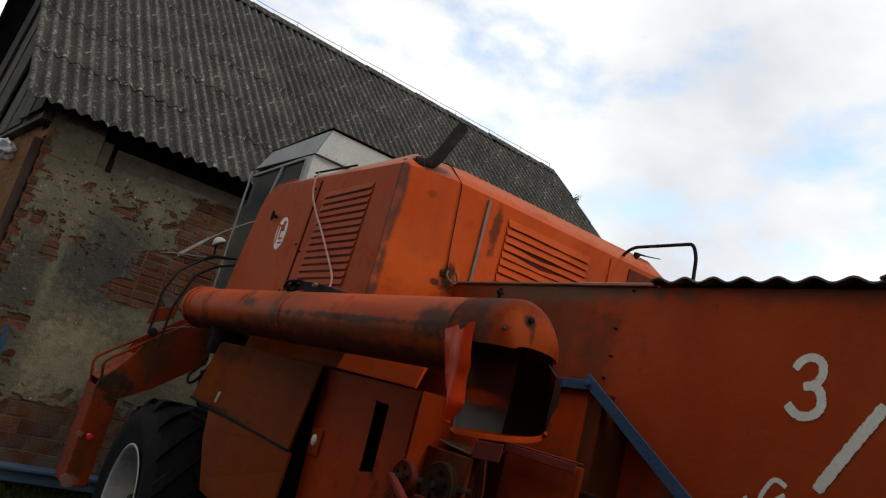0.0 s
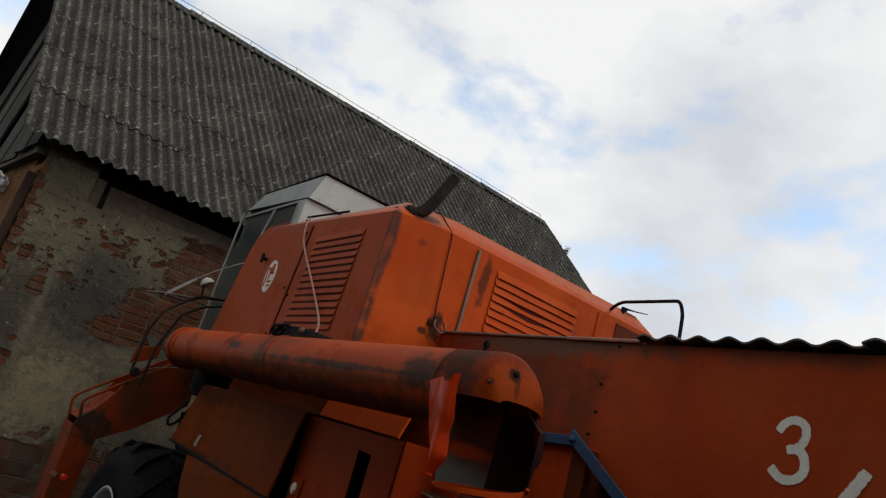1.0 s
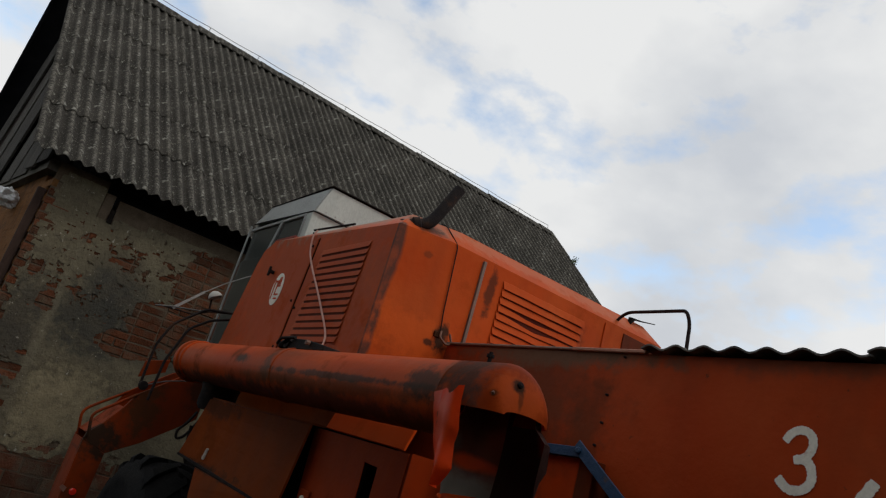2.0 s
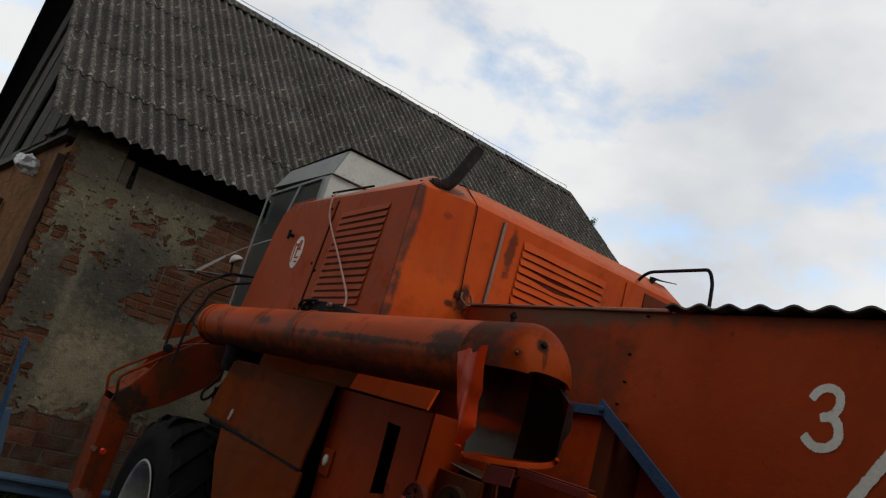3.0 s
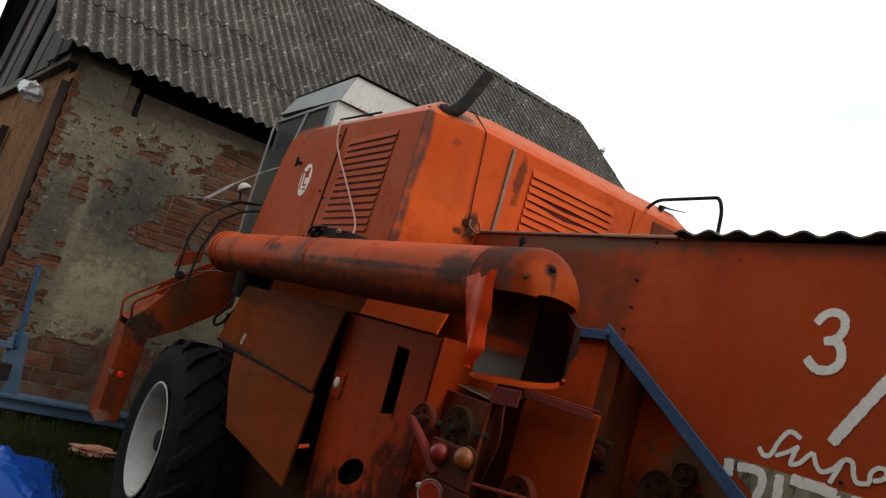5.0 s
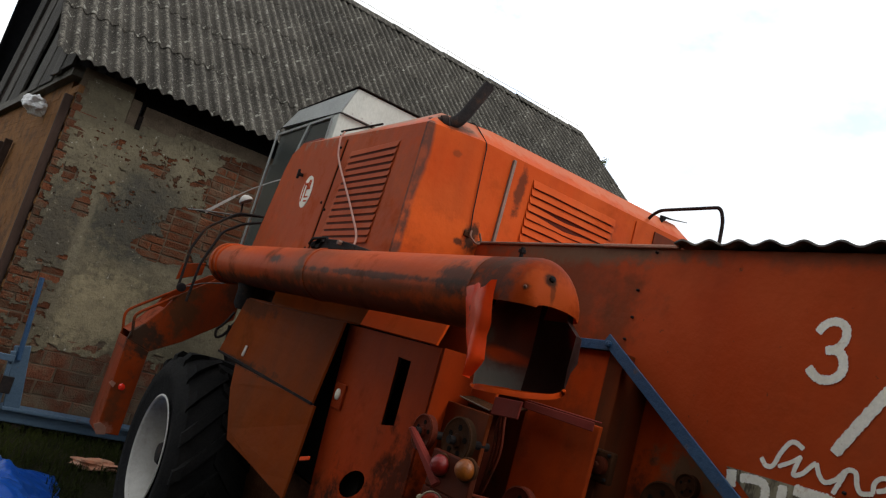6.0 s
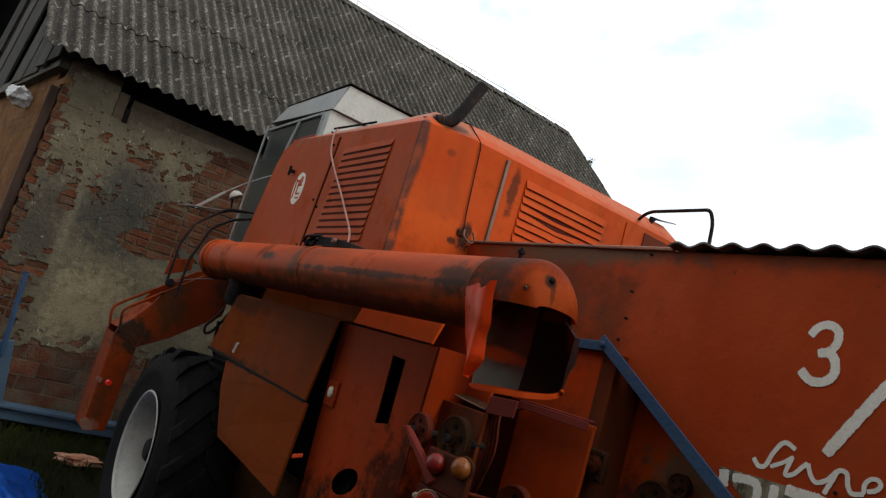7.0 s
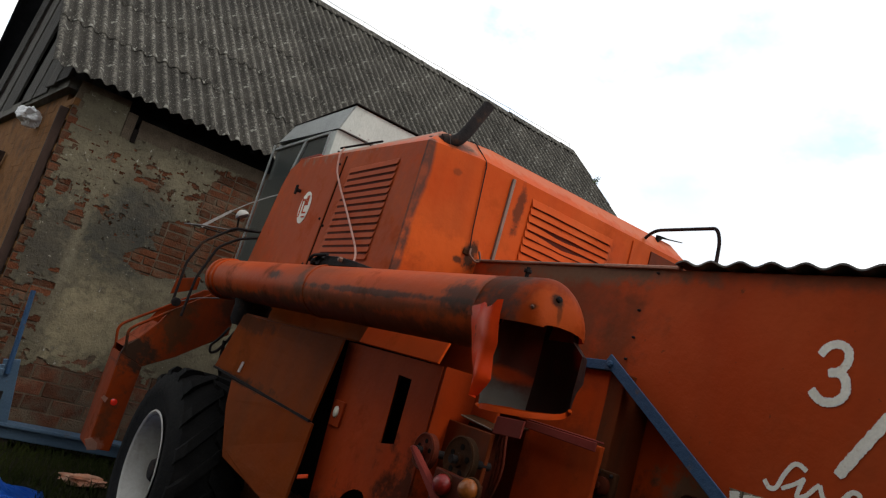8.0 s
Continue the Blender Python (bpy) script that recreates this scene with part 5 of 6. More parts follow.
def spout(cheek):
    """Chute below the cap, open towards the yard: its worn back sheet, or the cheek beside it with shade in its colour.
    """
    bm, rows, seg = bmesh.new(), [], 24
    for z, k, first in ((AZ + 0.085, 0.60, -70), (AZ + 0.02, 0.78, -72), (1.975, 0.84, -74), (1.935, 0.95, -76), (1.86, 0.97, -76), (1.775, 0.90, -70), (1.715, 0.86, -60)):
        row = []
        for i in range(seg + 1):
            start, stop = (first, 42) if cheek else (42, 152)
            a = radians(start + (stop - start) * i / seg)
            whole = (a - radians(first)) / radians(152 - first)
            px = 1.555 + 0.155 * k * math.cos(a) + 0.006 * noise.noise(Vector((whole * 9.6, z * 9, 0)))
            py = 1.82 + (0.165 if a > 0 else (0.168 if z < 1.96 else 0.125)) * k * math.sin(a)
            row.append(bm.verts.new((px, py, z + (0.06 * (1 - whole) ** 1.5 if z < 1.80 else 0))))
        rows.append(row)
    for a, b in zip(rows, rows[1:]):
        for k in range(seg):
            bm.faces.new((a[k], a[k + 1], b[k + 1], b[k]))
    bmesh.ops.solidify(bm, geom=list(bm.faces), thickness=0.004)
    return bm


chute = smooth(part("spout", spout(False), SPOUTPAINT, combine, "grain-worn spout open at the side"))
smooth(part("spout_cheek", spout(True), CHEEK, chute, "cheek of the spout, its shade put into a near-black colour"))
rim_pts = [(1.555 + 0.136 * math.cos(a), 1.82 + (0.145 if a > 0 else 0.148) * math.sin(a), 1.712 + 0.06 * (1 - i / 26) ** 1.5) for i, a in enumerate(radians(-60 + 216 * i / 26) for i in range(27))]
smooth(part("spout_rim", pipe(bmesh.new(), rim_pts, 0.005, 8), BRIGHTRED, chute, "red lower rim"))


def front_lip():
    """Low curved lip that closes the spout's lower rim towards the yard."""
    bm, rows = bmesh.new(), []
    for i in range(27):
        a = radians(156 + 162 * i / 26)
        lift = 0.055 * (i / 26) ** 2
        rows.append([bm.verts.new((1.555 + k * math.cos(a), 1.82 + (k + 0.001) * math.sin(a), z + lift)) for k, z in ((0.136, 1.704), (0.135, 1.712), (0.132, 1.721))])
    for a, b in zip(rows, rows[1:]):
        for k in range(2):
            bm.faces.new((a[k], a[k + 1], b[k + 1], b[k]))
    bmesh.ops.solidify(bm, geom=list(bm.faces), thickness=0.005)
    return bm


smooth(part("spout_lip", front_lip(), BRIGHTRED, chute, "red lower lip"))


def flap():
    """Torn, curled sheet hanging from the tube's end."""
    bm, n, m = bmesh.new(), 18, 10
    left = ((0.0, 2.007, 2.010), (0.13, 1.995, 1.965), (0.55, 1.950, 1.865), (0.8, 1.915, 1.795), (1.0, 1.868, 1.730))
    right = ((0.0, 1.842, 2.040), (0.13, 1.843, 1.990), (0.40, 1.822, 1.905), (0.55, 1.833, 1.868), (0.85, 1.806, 1.790), (1.0, 1.858, 1.738))

    def along(line, t):
        for (t0, y0, z0), (t1, y1, z1) in zip(line, line[1:]):
            if t <= t1:
                k = (t - t0) / (t1 - t0)
                return y0 + (y1 - y0) * k, z0 + (z1 - z0) * k
        return line[-1][1:]
    rows = []
    for j in range(n + 1):
        t = j / n
        (ya, za), (yb, zb) = along(left, t), along(right, t)
        row = []
        for i in range(m + 1):
            s = i / m
            notch = -0.035 * math.exp(-((s - 0.72) / 0.10) ** 2) if j == 0 else 0.0
            x = 1.400 - 0.022 * math.sin(math.pi * s) + 0.010 * noise.noise(Vector((s * 3, t * 3, 1))) + 0.012 * math.sin(s * 5 + t * 1.5) * (1 - 0.5 * t)
            row.append(bm.verts.new((x, ya + (yb - ya) * s, za + (zb - za) * s + notch)))
        rows.append(row)
    for a, b in zip(rows, rows[1:]):
        for k in range(m):
            bm.faces.new((a[k], a[k + 1], b[k + 1], b[k]))
    bmesh.ops.solidify(bm, geom=list(bm.faces), thickness=0.004)
    return bm


smooth(part("spout_flap", flap(), PINK, auger, "torn bright red rubberised flap"))

# cab
CX0, CX1, CY0, CY1 = 2.10, 3.75, 5.42, 6.78
cab = part("cab", boxed(CX0 + 0.01, CX1, CY0 + 0.01, CY1 - 0.01, 1.9, 3.10, 0.01), DARKRED, combine, "operator cab with white rear wall and dark glass")
part("rear_wall", boxed(CX0 + 0.02, CX1 - 0.02, CY0, CY0 + 0.03, 2.9, 3.48, 0.004), CABWHITE, cab, "white rear sheet")


def cab_roof():
    bm = bmesh.new()
    lo = [(CX0, CY0 - 0.01, 3.476), (CX1, CY0 - 0.01, 3.476), (CX1, CY1, 3.53), (CX0, CY1, 3.53)]
    hi = [(CX0 + 0.085, CY0 - 0.01, 3.728), (CX1 - 0.085, CY0 - 0.01, 3.728), (CX1 - 0.085, CY1 - 0.10, 3.745), (CX0 + 0.085, CY1 - 0.10, 3.745)]
    a, b = [bm.verts.new(p) for p in lo], [bm.verts.new(p) for p in hi]
    for k in range(4):
        bm.faces.new((a[k], a[(k + 1) % 4], b[(k + 1) % 4], b[k]))
    bm.faces.new(a)
    bm.faces.new(b)
    bmesh.ops.bevel(bm, geom=list(bm.edges), offset=0.008, segments=2, affect="EDGES")
    return bm


roof = part("cab_roof", cab_roof(), CABGREY, cab, "grey aluminium roof hood")
part("roof_rear", slab([(CX0 + 0.012, CY0 - 0.014, 3.484), (CX1 - 0.012, CY0 - 0.014, 3.484), (CX1 - 0.090, CY0 - 0.014, 3.722), (CX0 + 0.090, CY0 - 0.014, 3.722)], (0, -0.006, 0)), CABWHITE, cab, "white rear gable of the roof")
part("roof_edge", boxed(CX0 + 0.075, CX1 - 0.075, CY0 - 0.040, CY1 - 0.08, 3.731, 3.740), GAP, cab, "black rubber roof edge")
bar("trim", [(CX0 - 0.004, CY1, 3.525), (CX0 - 0.004, CY0 - 0.02, 3.473), (CX0 + 0.42, CY0 - 0.02, 3.466)], 0.005, BLACK, cab, 0.01)
part("side_glass", boxed(CX0 + 0.012, CX0 + 0.018, CY0 + 0.12, CY1 - 0.03, 2.35, 3.475), GLASS, cab, "dark cab window glass")
part("corner_post", boxed(CX0 - 0.002, CX0 + 0.05, CY0 - 0.003, CY0 + 0.11, 2.9, 3.472, 0.006), CABWHITE, cab)
part("window_bar", slab([(CX0 - 0.004, 6.0, 3.47), (CX0 - 0.004, 6.05, 3.47), (CX0 - 0.004, 6.18, 3.18), (CX0 - 0.004, 6.13, 3.18)], (0.02, 0, 0)), CABGREY, cab)
part("window_frame", boxed(CX0 - 0.006, CX0 + 0.012, CY0 + 0.1, 6.78, 3.450, 3.474, 0.003), CABGREY, cab)
part("window_frame", boxed(CX0 - 0.006, CX0 + 0.012, 5.52, 5.56, 3.18, 3.452, 0.003), CABGREY, cab)
part("window_frame", boxed(CX0 - 0.003, CX0 + 0.012, 5.52, 6.16, 3.155, 3.18, 0.003), CABGREY, cab)
part("sill_box", boxed(CX0 - 0.08, CX0 - 0.01, 5.42, 5.83, 3.15, 3.232, 0.02), MAROON, cab, "dull red box on the window sill")
part("door_panel", boxed(CX0 - 0.004, CX0 + 0.011, 5.30, CY1 - 0.02, 1.95, 3.14, 0.004), GLASS, cab)
part("side_glass", boxed(CX1 - 0.018, CX1 - 0.012, CY0 + 0.06, CY1 - 0.06, 3.09, 3.50), GLASS, cab, "dark cab window glass")
part("windscreen", boxed(CX0 + 0.05, CX1 - 0.05, CY1 - 0.02, CY1 - 0.012, 2.4, 3.52), GLASS, cab, "dark cab windscreen")
part("corner_post", boxed(CX1 - 0.06, CX1, CY1 - 0.06, CY1, 1.95, 3.52, 0.006), CABGREY, cab)
part("corner_post", boxed(CX0 + 0.02, CX0 + 0.07, CY1 - 0.06, CY1, 1.95, 3.52, 0.006), CABGREY, cab)
bar("door_post", [(CX0 - 0.015, CY1 + 0.01, 3.50), (CX0 - 0.015, CY1 + 0.01, 1.95)], 0.010, CABGREY, cab)

for i in range(9):
    part("rivet", lathe([(-0.004, 0.007), (0.004, 0.006)], (CX0 + 0.10 + 0.09 * i, CY0 - 0.021, 3.505), (0, -1, 0), 6), ZINC, cab)
part("sheet_seam", boxed(CX0 + 0.06, CX1 - 0.06, CY0 - 0.008, CY0 - 0.001, 3.30, 3.312), BLACK, cab)
for i in range(6):
    part("rivet", lathe([(-0.004, 0.006), (0.004, 0.005)], (CX0 - 0.002, CY0 + 0.25 + 0.2 * i, 3.462), (-1, 0, 0), 6), ZINC, cab)

# front axle wheel
def tyre(centre, r, width, lugs=20):
    c = Vector(centre)
    prof = [(0.0, r * 0.50), (0.01, r * 0.55), (-0.03, r * 0.70), (-0.032, r * 0.80), (0.012, r * 0.925), (0.10, r * 0.955), (width / 2, r * 0.965),
            (width - 0.10, r * 0.955), (width - 0.012, r * 0.925), (width + 0.032, r * 0.80), (width + 0.03, r * 0.70), (width - 0.01, r * 0.55), (width, r * 0.50)]
    bm = lathe(prof, c, (1, 0, 0), 64)
    for f in [f for f in bm.faces if len(f.verts) > 8]:
        bm.faces.remove(f)
    return bm


def lug(centre, r, width, half, angle):
    """One slanted tread bar, over half of the tyre's width."""
    bm, c, n = bmesh.new(), Vector(centre), 6
    rows = []
    for i in range(n + 1):
        t = i / n
        d = (0.0 + t * (width / 2 + 0.02)) if half == 0 else (width - t * (width / 2 + 0.02))
        a = angle - 0.42 * t + (0 if half == 0 else 0.174)
        edge = 0.955 if t > 0.12 else 0.90
        row = []
        for da, rr in ((-0.088, edge - 0.05), (-0.058, edge + 0.045), (0.058, edge + 0.045), (0.088, edge - 0.05)):
            row.append(bm.verts.new(c + Vector((d, r * rr * math.cos(a + da), r * rr * math.sin(a + da)))))
        rows.append(row)
    for a, b in zip(rows, rows[1:]):
        for k in range(3):
            bm.faces.new((a[k], a[k + 1], b[k + 1], b[k]))
    bm.faces.new(rows[0])
    bm.faces.new(rows[-1])
    return bm


def drive_wheel(x, y, zc, r, width, rim_r, flip=False):
    w = new("drive_wheel")
    w.parent = combine
    w["label"] = "large lugged tractor tyre on a white rim"
    smooth(part("tyre", tyre((x, y, zc), r, width), RUBBER, w))
    for k in range(18):
        for half in (0, 1):
            part("tread_bar", lug((x, y, zc), r, width, half, 2 * math.pi * k / 18), RUBBER, w)
    d = -1 if flip else 1
    x0 = x + (width if flip else 0)
    prof = [(-0.012, rim_r + 0.015), (-0.016, rim_r + 0.004), (-0.006, rim_r - 0.012), (0.05, rim_r - 0.03), (0.09, rim_r - 0.055), (0.17, rim_r - 0.06), (0.185, rim_r - 0.09), (0.165, rim_r * 0.55), (0.15, rim_r * 0.35), (0.15, 0.06)]
    smooth(part("rim", lathe(prof, (x0, y, zc), (d, 0, 0), 56, (False, True)), RIMPAINT, w, "dusty white wheel rim"), 50)
    smooth(part("hub", lathe([(0.15, 0.085), (0.09, 0.08), (0.06, 0.06), (0.055, 0.02)], (x0, y, zc), (d, 0, 0), 20), BLACK, w, "black greasy hub"))
    for k in range(8):
        a = 2 * math.pi * k / 8
        part("wheel_nut", lathe([(0.13, 0.014), (0.165, 0.014)], (x0, y + 0.13 * math.cos(a), zc + 0.13 * math.sin(a)), (d, 0, 0), 6), BLACK, w)
    return w


drive_wheel(1.38, 4.93, 0.735, 0.662, 0.46, 0.348)
drive_wheel(4.02, 4.93, 0.735, 0.662, 0.46, 0.348, flip=True)
smooth(part("front_axle", lathe([(0, 0.11), (2.3, 0.11)], (1.78, 4.93, 0.735), (1, 0, 0), 20), BLACK, combine))
for x in (2.05, 3.55):
    smooth(part("rear_tyre", tyre((x, 0.2, 0.49), 0.42, 0.24), RUBBER, combine))
    smooth(part("rear_rim", lathe([(-0.01, 0.215), (0.04, 0.20), (0.1, 0.19), (0.1, 0.05)], (x, 0.2, 0.49), (1, 0, 0), 32, (False, True)), RIMPAINT, combine))
part("rear_axle", boxed(2.2, 3.7, 0.12, 0.28, 0.43, 0.57, 0.02), DARKRED, combine)
part("rear_axle_mount", boxed(2.75, 3.1, 0.05, 0.35, 0.5, 0.8, 0.02), DARKRED, combine)
part("feeder_housing", boxed(2.5, 3.4, 5.6, 7.0, 0.5, 1.7, 0.02), DARKRED, combine)
part("platform", boxed(1.86, 3.8, 5.4, 6.8, 1.80, 1.90, 0.01), DARKRED, combine)

# access ladder with its rails
LEG = [(1.19, 1.33), (1.196, 0.64), (1.353, 0.644), (1.365, 1.273)]
ARM = [(1.19, 1.33), (1.365, 1.273), (1.57, 1.398), (1.787, 1.571), (1.90, 1.66), (1.90, 2.02), (1.70, 1.95), (1.42, 1.715), (1.37, 1.61), (1.27, 1.46), (1.20, 1.38)]
ladder = new("ladder")
ladder.parent = combine
ladder["label"] = "folded red access ladder with grab rails"
for y in (5.72, 6.04):
    part("stringer", slab([(x, y, z) for x, z in LEG], (0, 0.03, 0), 0.004), LADDER, ladder)
    part("stringer", slab([(x, y, z) for x, z in ARM], (0, 0.03, 0), 0.004), LADDER, ladder)
part("side_plate", slab([(1.196, 5.752, 0.64), (1.196, 6.038, 0.64), (1.19, 6.038, 1.33), (1.19, 5.752, 1.33)], (0.012, 0, 0.001)), LADDER, ladder)
part("side_plate", slab([(1.195, 5.752, 1.38), (1.195, 6.038, 1.38), (1.27, 6.038, 1.46), (1.27, 5.752, 1.46)], (0.012, 0, -0.006)), LADDER, ladder)
part("side_plate", slab([(1.272, 5.752, 1.462), (1.272, 6.038, 1.462), (1.37, 6.038, 1.61), (1.37, 5.752, 1.61)], (0.012, 0, -0.006)), LADDER, ladder)
part("foot_plate", slab([(1.16, 5.70, 0.70), (1.20, 5.712, 0.63), (1.26, 5.712, 0.64), (1.25, 5.705, 0.69), (1.20, 5.70, 0.72)], (0, -0.006, 0)), FADED, ladder)
part("step_tread", slab([(1.165, 5.70, 1.00), (1.205, 5.712, 0.97), (1.215, 5.712, 1.005), (1.18, 5.70, 1.02)], (0, -0.005, 0)), FADED, ladder)
for x, z in ((1.29, 0.68), (1.26, 0.98), (1.25, 1.25), (1.45, 1.50), (1.68, 1.74)):
    part("step", boxed(x - 0.06, x + 0.06, 5.752, 6.038, z, z + 0.025, 0.004), DARKRED, ladder)
smooth(part("reflector", lathe([(0, 0.024), (0.006, 0.024), (0.009, 0.017)], (1.262, 5.718, 0.985), (0, -1, 0), 18), REDLENS, ladder, "round red reflector"))
bar("grab_rail", [(1.212, 5.71, 1.36), (1.182, 5.71, 1.50), (1.225, 5.71, 1.55), (1.30, 5.71, 1.61), (1.42, 5.71, 1.715)], 0.011, LADDER, ladder, 0.06)
bar("grab_rail", [(1.215, 6.045, 1.30), (1.170, 6.045, 1.50), (1.255, 6.045, 1.575), (1.43, 6.045, 1.715)], 0.011, LADDER, ladder, 0.06)
bar("hand_rail", [(1.41, 5.72, 1.80), (1.41, 5.72, 2.10), (1.47, 5.72, 2.28), (1.67, 5.72, 2.47), (1.93, 5.72, 2.52)], 0.010, BLACK, ladder, 0.04)
bar("hand_rail", [(1.46, 5.55, 1.70), (1.47, 5.55, 2.0), (1.55, 5.55, 2.27), (1.68, 5.55, 2.38), (1.90, 5.55, 2.47)], 0.010, BLACK, ladder, 0.04)
part("guard_plate", slab([(1.42, 5.9, 1.84), (1.60, 5.9, 1.93), (1.60, 5.9, 2.03), (1.43, 5.9, 1.97)], (0, 0.02, 0), 0.003), LADDER, ladder)
smooth(part("hinge", lathe([(0, 0.034), (0.025, 0.034), (0.03, 0.02)], (1.43, 5.71, 1.79), (0, -1, 0), 18), BLACK, ladder))
bar("cable", [(1.45, 5.70, 1.80), (1.58, 5.69, 1.87), (1.75, 5.65, 1.92), (1.86, 5.6, 2.0)], 0.004, DARKZINC, ladder, 0.05)
bar("hydraulic_hose", [(1.79, 5.42, 1.72), (1.735, 5.4, 1.615), (1.690, 5.4, 1.565), (1.705, 5.4, 1.505), (1.750, 5.4, 1.530), (1.790, 5.4, 1.60), (1.84, 5.42, 1.70)], 0.010, BLACK, combine, 0.05)
bar("hydraulic_hose", [(1.78, 5.40, 1.62), (1.800, 5.4, 1.43), (1.890, 5.4, 1.27), (1.94, 5.4, 1.1)], 0.013, BLACK, combine, 0.05)
bar("strut", [(1.84, 5.40, 1.70), (1.872, 5.4, 1.385), (1.95, 5.4, 1.0)], 0.016, BLACK, combine)

# work lamp, mirror arm and loose straps by the cab
smooth(part("work_lamp", lathe([(-0.042, 0.012), (-0.030, 0.034), (-0.010, 0.050), (0.006, 0.055), (0.012, 0.055), (0.016, 0.048), (0.010, 0.040)], (1.69, 5.72, 2.585), (0.50, -0.30, -0.80), 24), RIMPAINT, combine, "small white work lamp"))
bar("mirror_arm", [(1.30, 5.74, 2.37), (1.43, 5.74, 2.405), (1.62, 5.74, 2.44), (1.85, 5.74, 2.50)], 0.006, DARKZINC, combine, 0.02)
bar("mirror_arm", [(1.33, 5.80, 2.39), (1.60, 5.80, 2.405), (1.72, 5.80, 2.47)], 0.006, BLACK, combine, 0.02)
bar("lamp_stem", [(1.68, 5.75, 2.575), (1.70, 5.76, 2.47)], 0.008, BLACK, combine)
part("strap_board", slab([(1.425, 5.76, 2.405), (1.440, 5.76, 2.388), (1.62, 5.76, 2.588), (1.61, 5.76, 2.602)], (0, 0.008, 0)), ZINC, combine, "thin pale strap")
bar("strap_cord", [(1.612, 5.764, 2.592), (1.72, 5.72, 2.70), (1.84, 5.66, 2.80), (1.98, 5.60, 2.90), (2.07, 5.52, 3.05), (2.085, 5.48, 3.40)], 0.004, ZINC, combine, 0.05)

# rope hanging over the housing's louvres
rope = bar("rope", [(1.80, 4.41, 3.06), (1.775, 4.41, 3.0), (1.775, 4.375, 2.88), (1.775, 4.25, 2.76), (1.775, 4.01, 2.565), (1.765, 3.69, 2.30), (1.66, 3.50, 2.19), (1.60, 3.44, 2.16)], 0.0062, CORD, None, 0.12)
tagged(rope, "faded pink rope hanging over the red louvred housing", "rope")
stick = bar("stick", [(1.79, 4.46, 3.05), (1.83, 3.96, 3.05)], 0.007, BLACK, None)
tagged(stick, "short dark stick lying on the edge of the housing", "stick")


# ---- corrugated sheets laid over the hood ----
def hood_sheet(waves, pitch, depth):
    verts, faces, seg = [], [], waves * 10
    for lay in (0.0, -0.007):
        for x in (0.0, depth):
            for i in range(seg + 1):
                verts.append((x, -i * pitch / 10, 0.010 * math.sin(2 * math.pi * i / 10 - 0.4) + lay))
    w = seg + 1
    for i in range(seg):
        faces += [(i, i + 1, w + i + 1, w + i), (2 * w + i, 3 * w + i, 3 * w + i + 1, 2 * w + i + 1), (i, 2 * w + i, 2 * w + i + 1, i + 1), (w + i, w + i + 1, 3 * w + i + 1, 3 * w + i)]
    for a in (0, w - 1):
        faces.append((a, a + w, a + 3 * w, a + 2 * w))
    me = bpy.data.meshes.new("corrugated_sheet")
    me.from_pydata(verts, [], faces)
    me.materials.append(FIBREDARK)
    me.shade_smooth()
    me.set_sharp_from_angle(angle=radians(50))
    return me


sheet_data = hood_sheet(7, 0.122, 1.25)
for i, (y, z, turn) in enumerate(((1.962, 2.456, 0.0), (1.117, 2.465, 0.6), (0.267, 2.456, -0.5))):
    ob = new("corrugated_sheet", sheet_data)
    ob.matrix_world = pose(2.262, y, z, 0, -0.8, turn)
    tagged(ob, "grey corrugated fibre-cement sheet lying over the red hood", "roofing sheet", "sheets over the hood")
ob = part("board_scrap", slab([(2.55, 1.58, 2.480), (2.95, 1.62, 2.486), (2.95, 1.40, 2.490), (2.55, 1.43, 2.482)], (0, 0, 0.014), 0.002), RAG)
tagged(ob, "brown scrap of board on the corrugated sheets", "board")

# ---- blue implement frame along the barn wall ----
implement = thing("implement_frame", "dull blue steel implement frame lying along the barn wall", "farm implement")
part("beam", boxed(0.78, 4.6, 8.10, 8.30, 0.13, 0.27, 0.01), GREYBLUE, implement)
part("beam_top", boxed(0.78, 4.6, 8.05, 8.10, 0.245, 0.275, 0.004), GREYBLUE, implement)
part("upright", slab([(0.80, 8.10, 0.22), (0.945, 8.10, 0.22), (0.845, 8.10, 0.87), (0.705, 8.10, 0.84)], (0, 0.05, 0), 0.006), GREYBLUE, implement, "broad blue upright plate")
part("upright_rib", slab([(0.72, 8.06, 0.24), (0.76, 8.06, 0.24), (0.73, 8.06, 0.80), (0.69, 8.06, 0.79)], (0, 0.04, 0), 0.004), GREYBLUE, implement)
bar("lever", [(0.775, 8.09, 0.72), (0.755, 8.09, 1.05), (0.722, 8.09, 1.53)], 0.024, BLUE, implement, 0.02, label="blue lever standing up from the frame")
part("latch", boxed(0.70, 0.80, 8.03, 8.06, 0.40, 0.56, 0.006), BLACK, implement)
part("plate", boxed(0.60, 0.74, 8.03, 8.06, 0.70, 0.76, 0.004), GREYBLUE, implement)
part("foot", boxed(0.92, 1.0, 8.12, 8.28, -0.05, 0.14, 0.006), BLACK, implement)
part("foot", boxed(3.4, 3.5, 8.12, 8.28, -0.05, 0.14, 0.006), BLACK, implement)
part("drain_block", boxed(0.58, 0.80, 8.15, 8.32, -0.05, 0.16, 0.02), SOIL, implement)

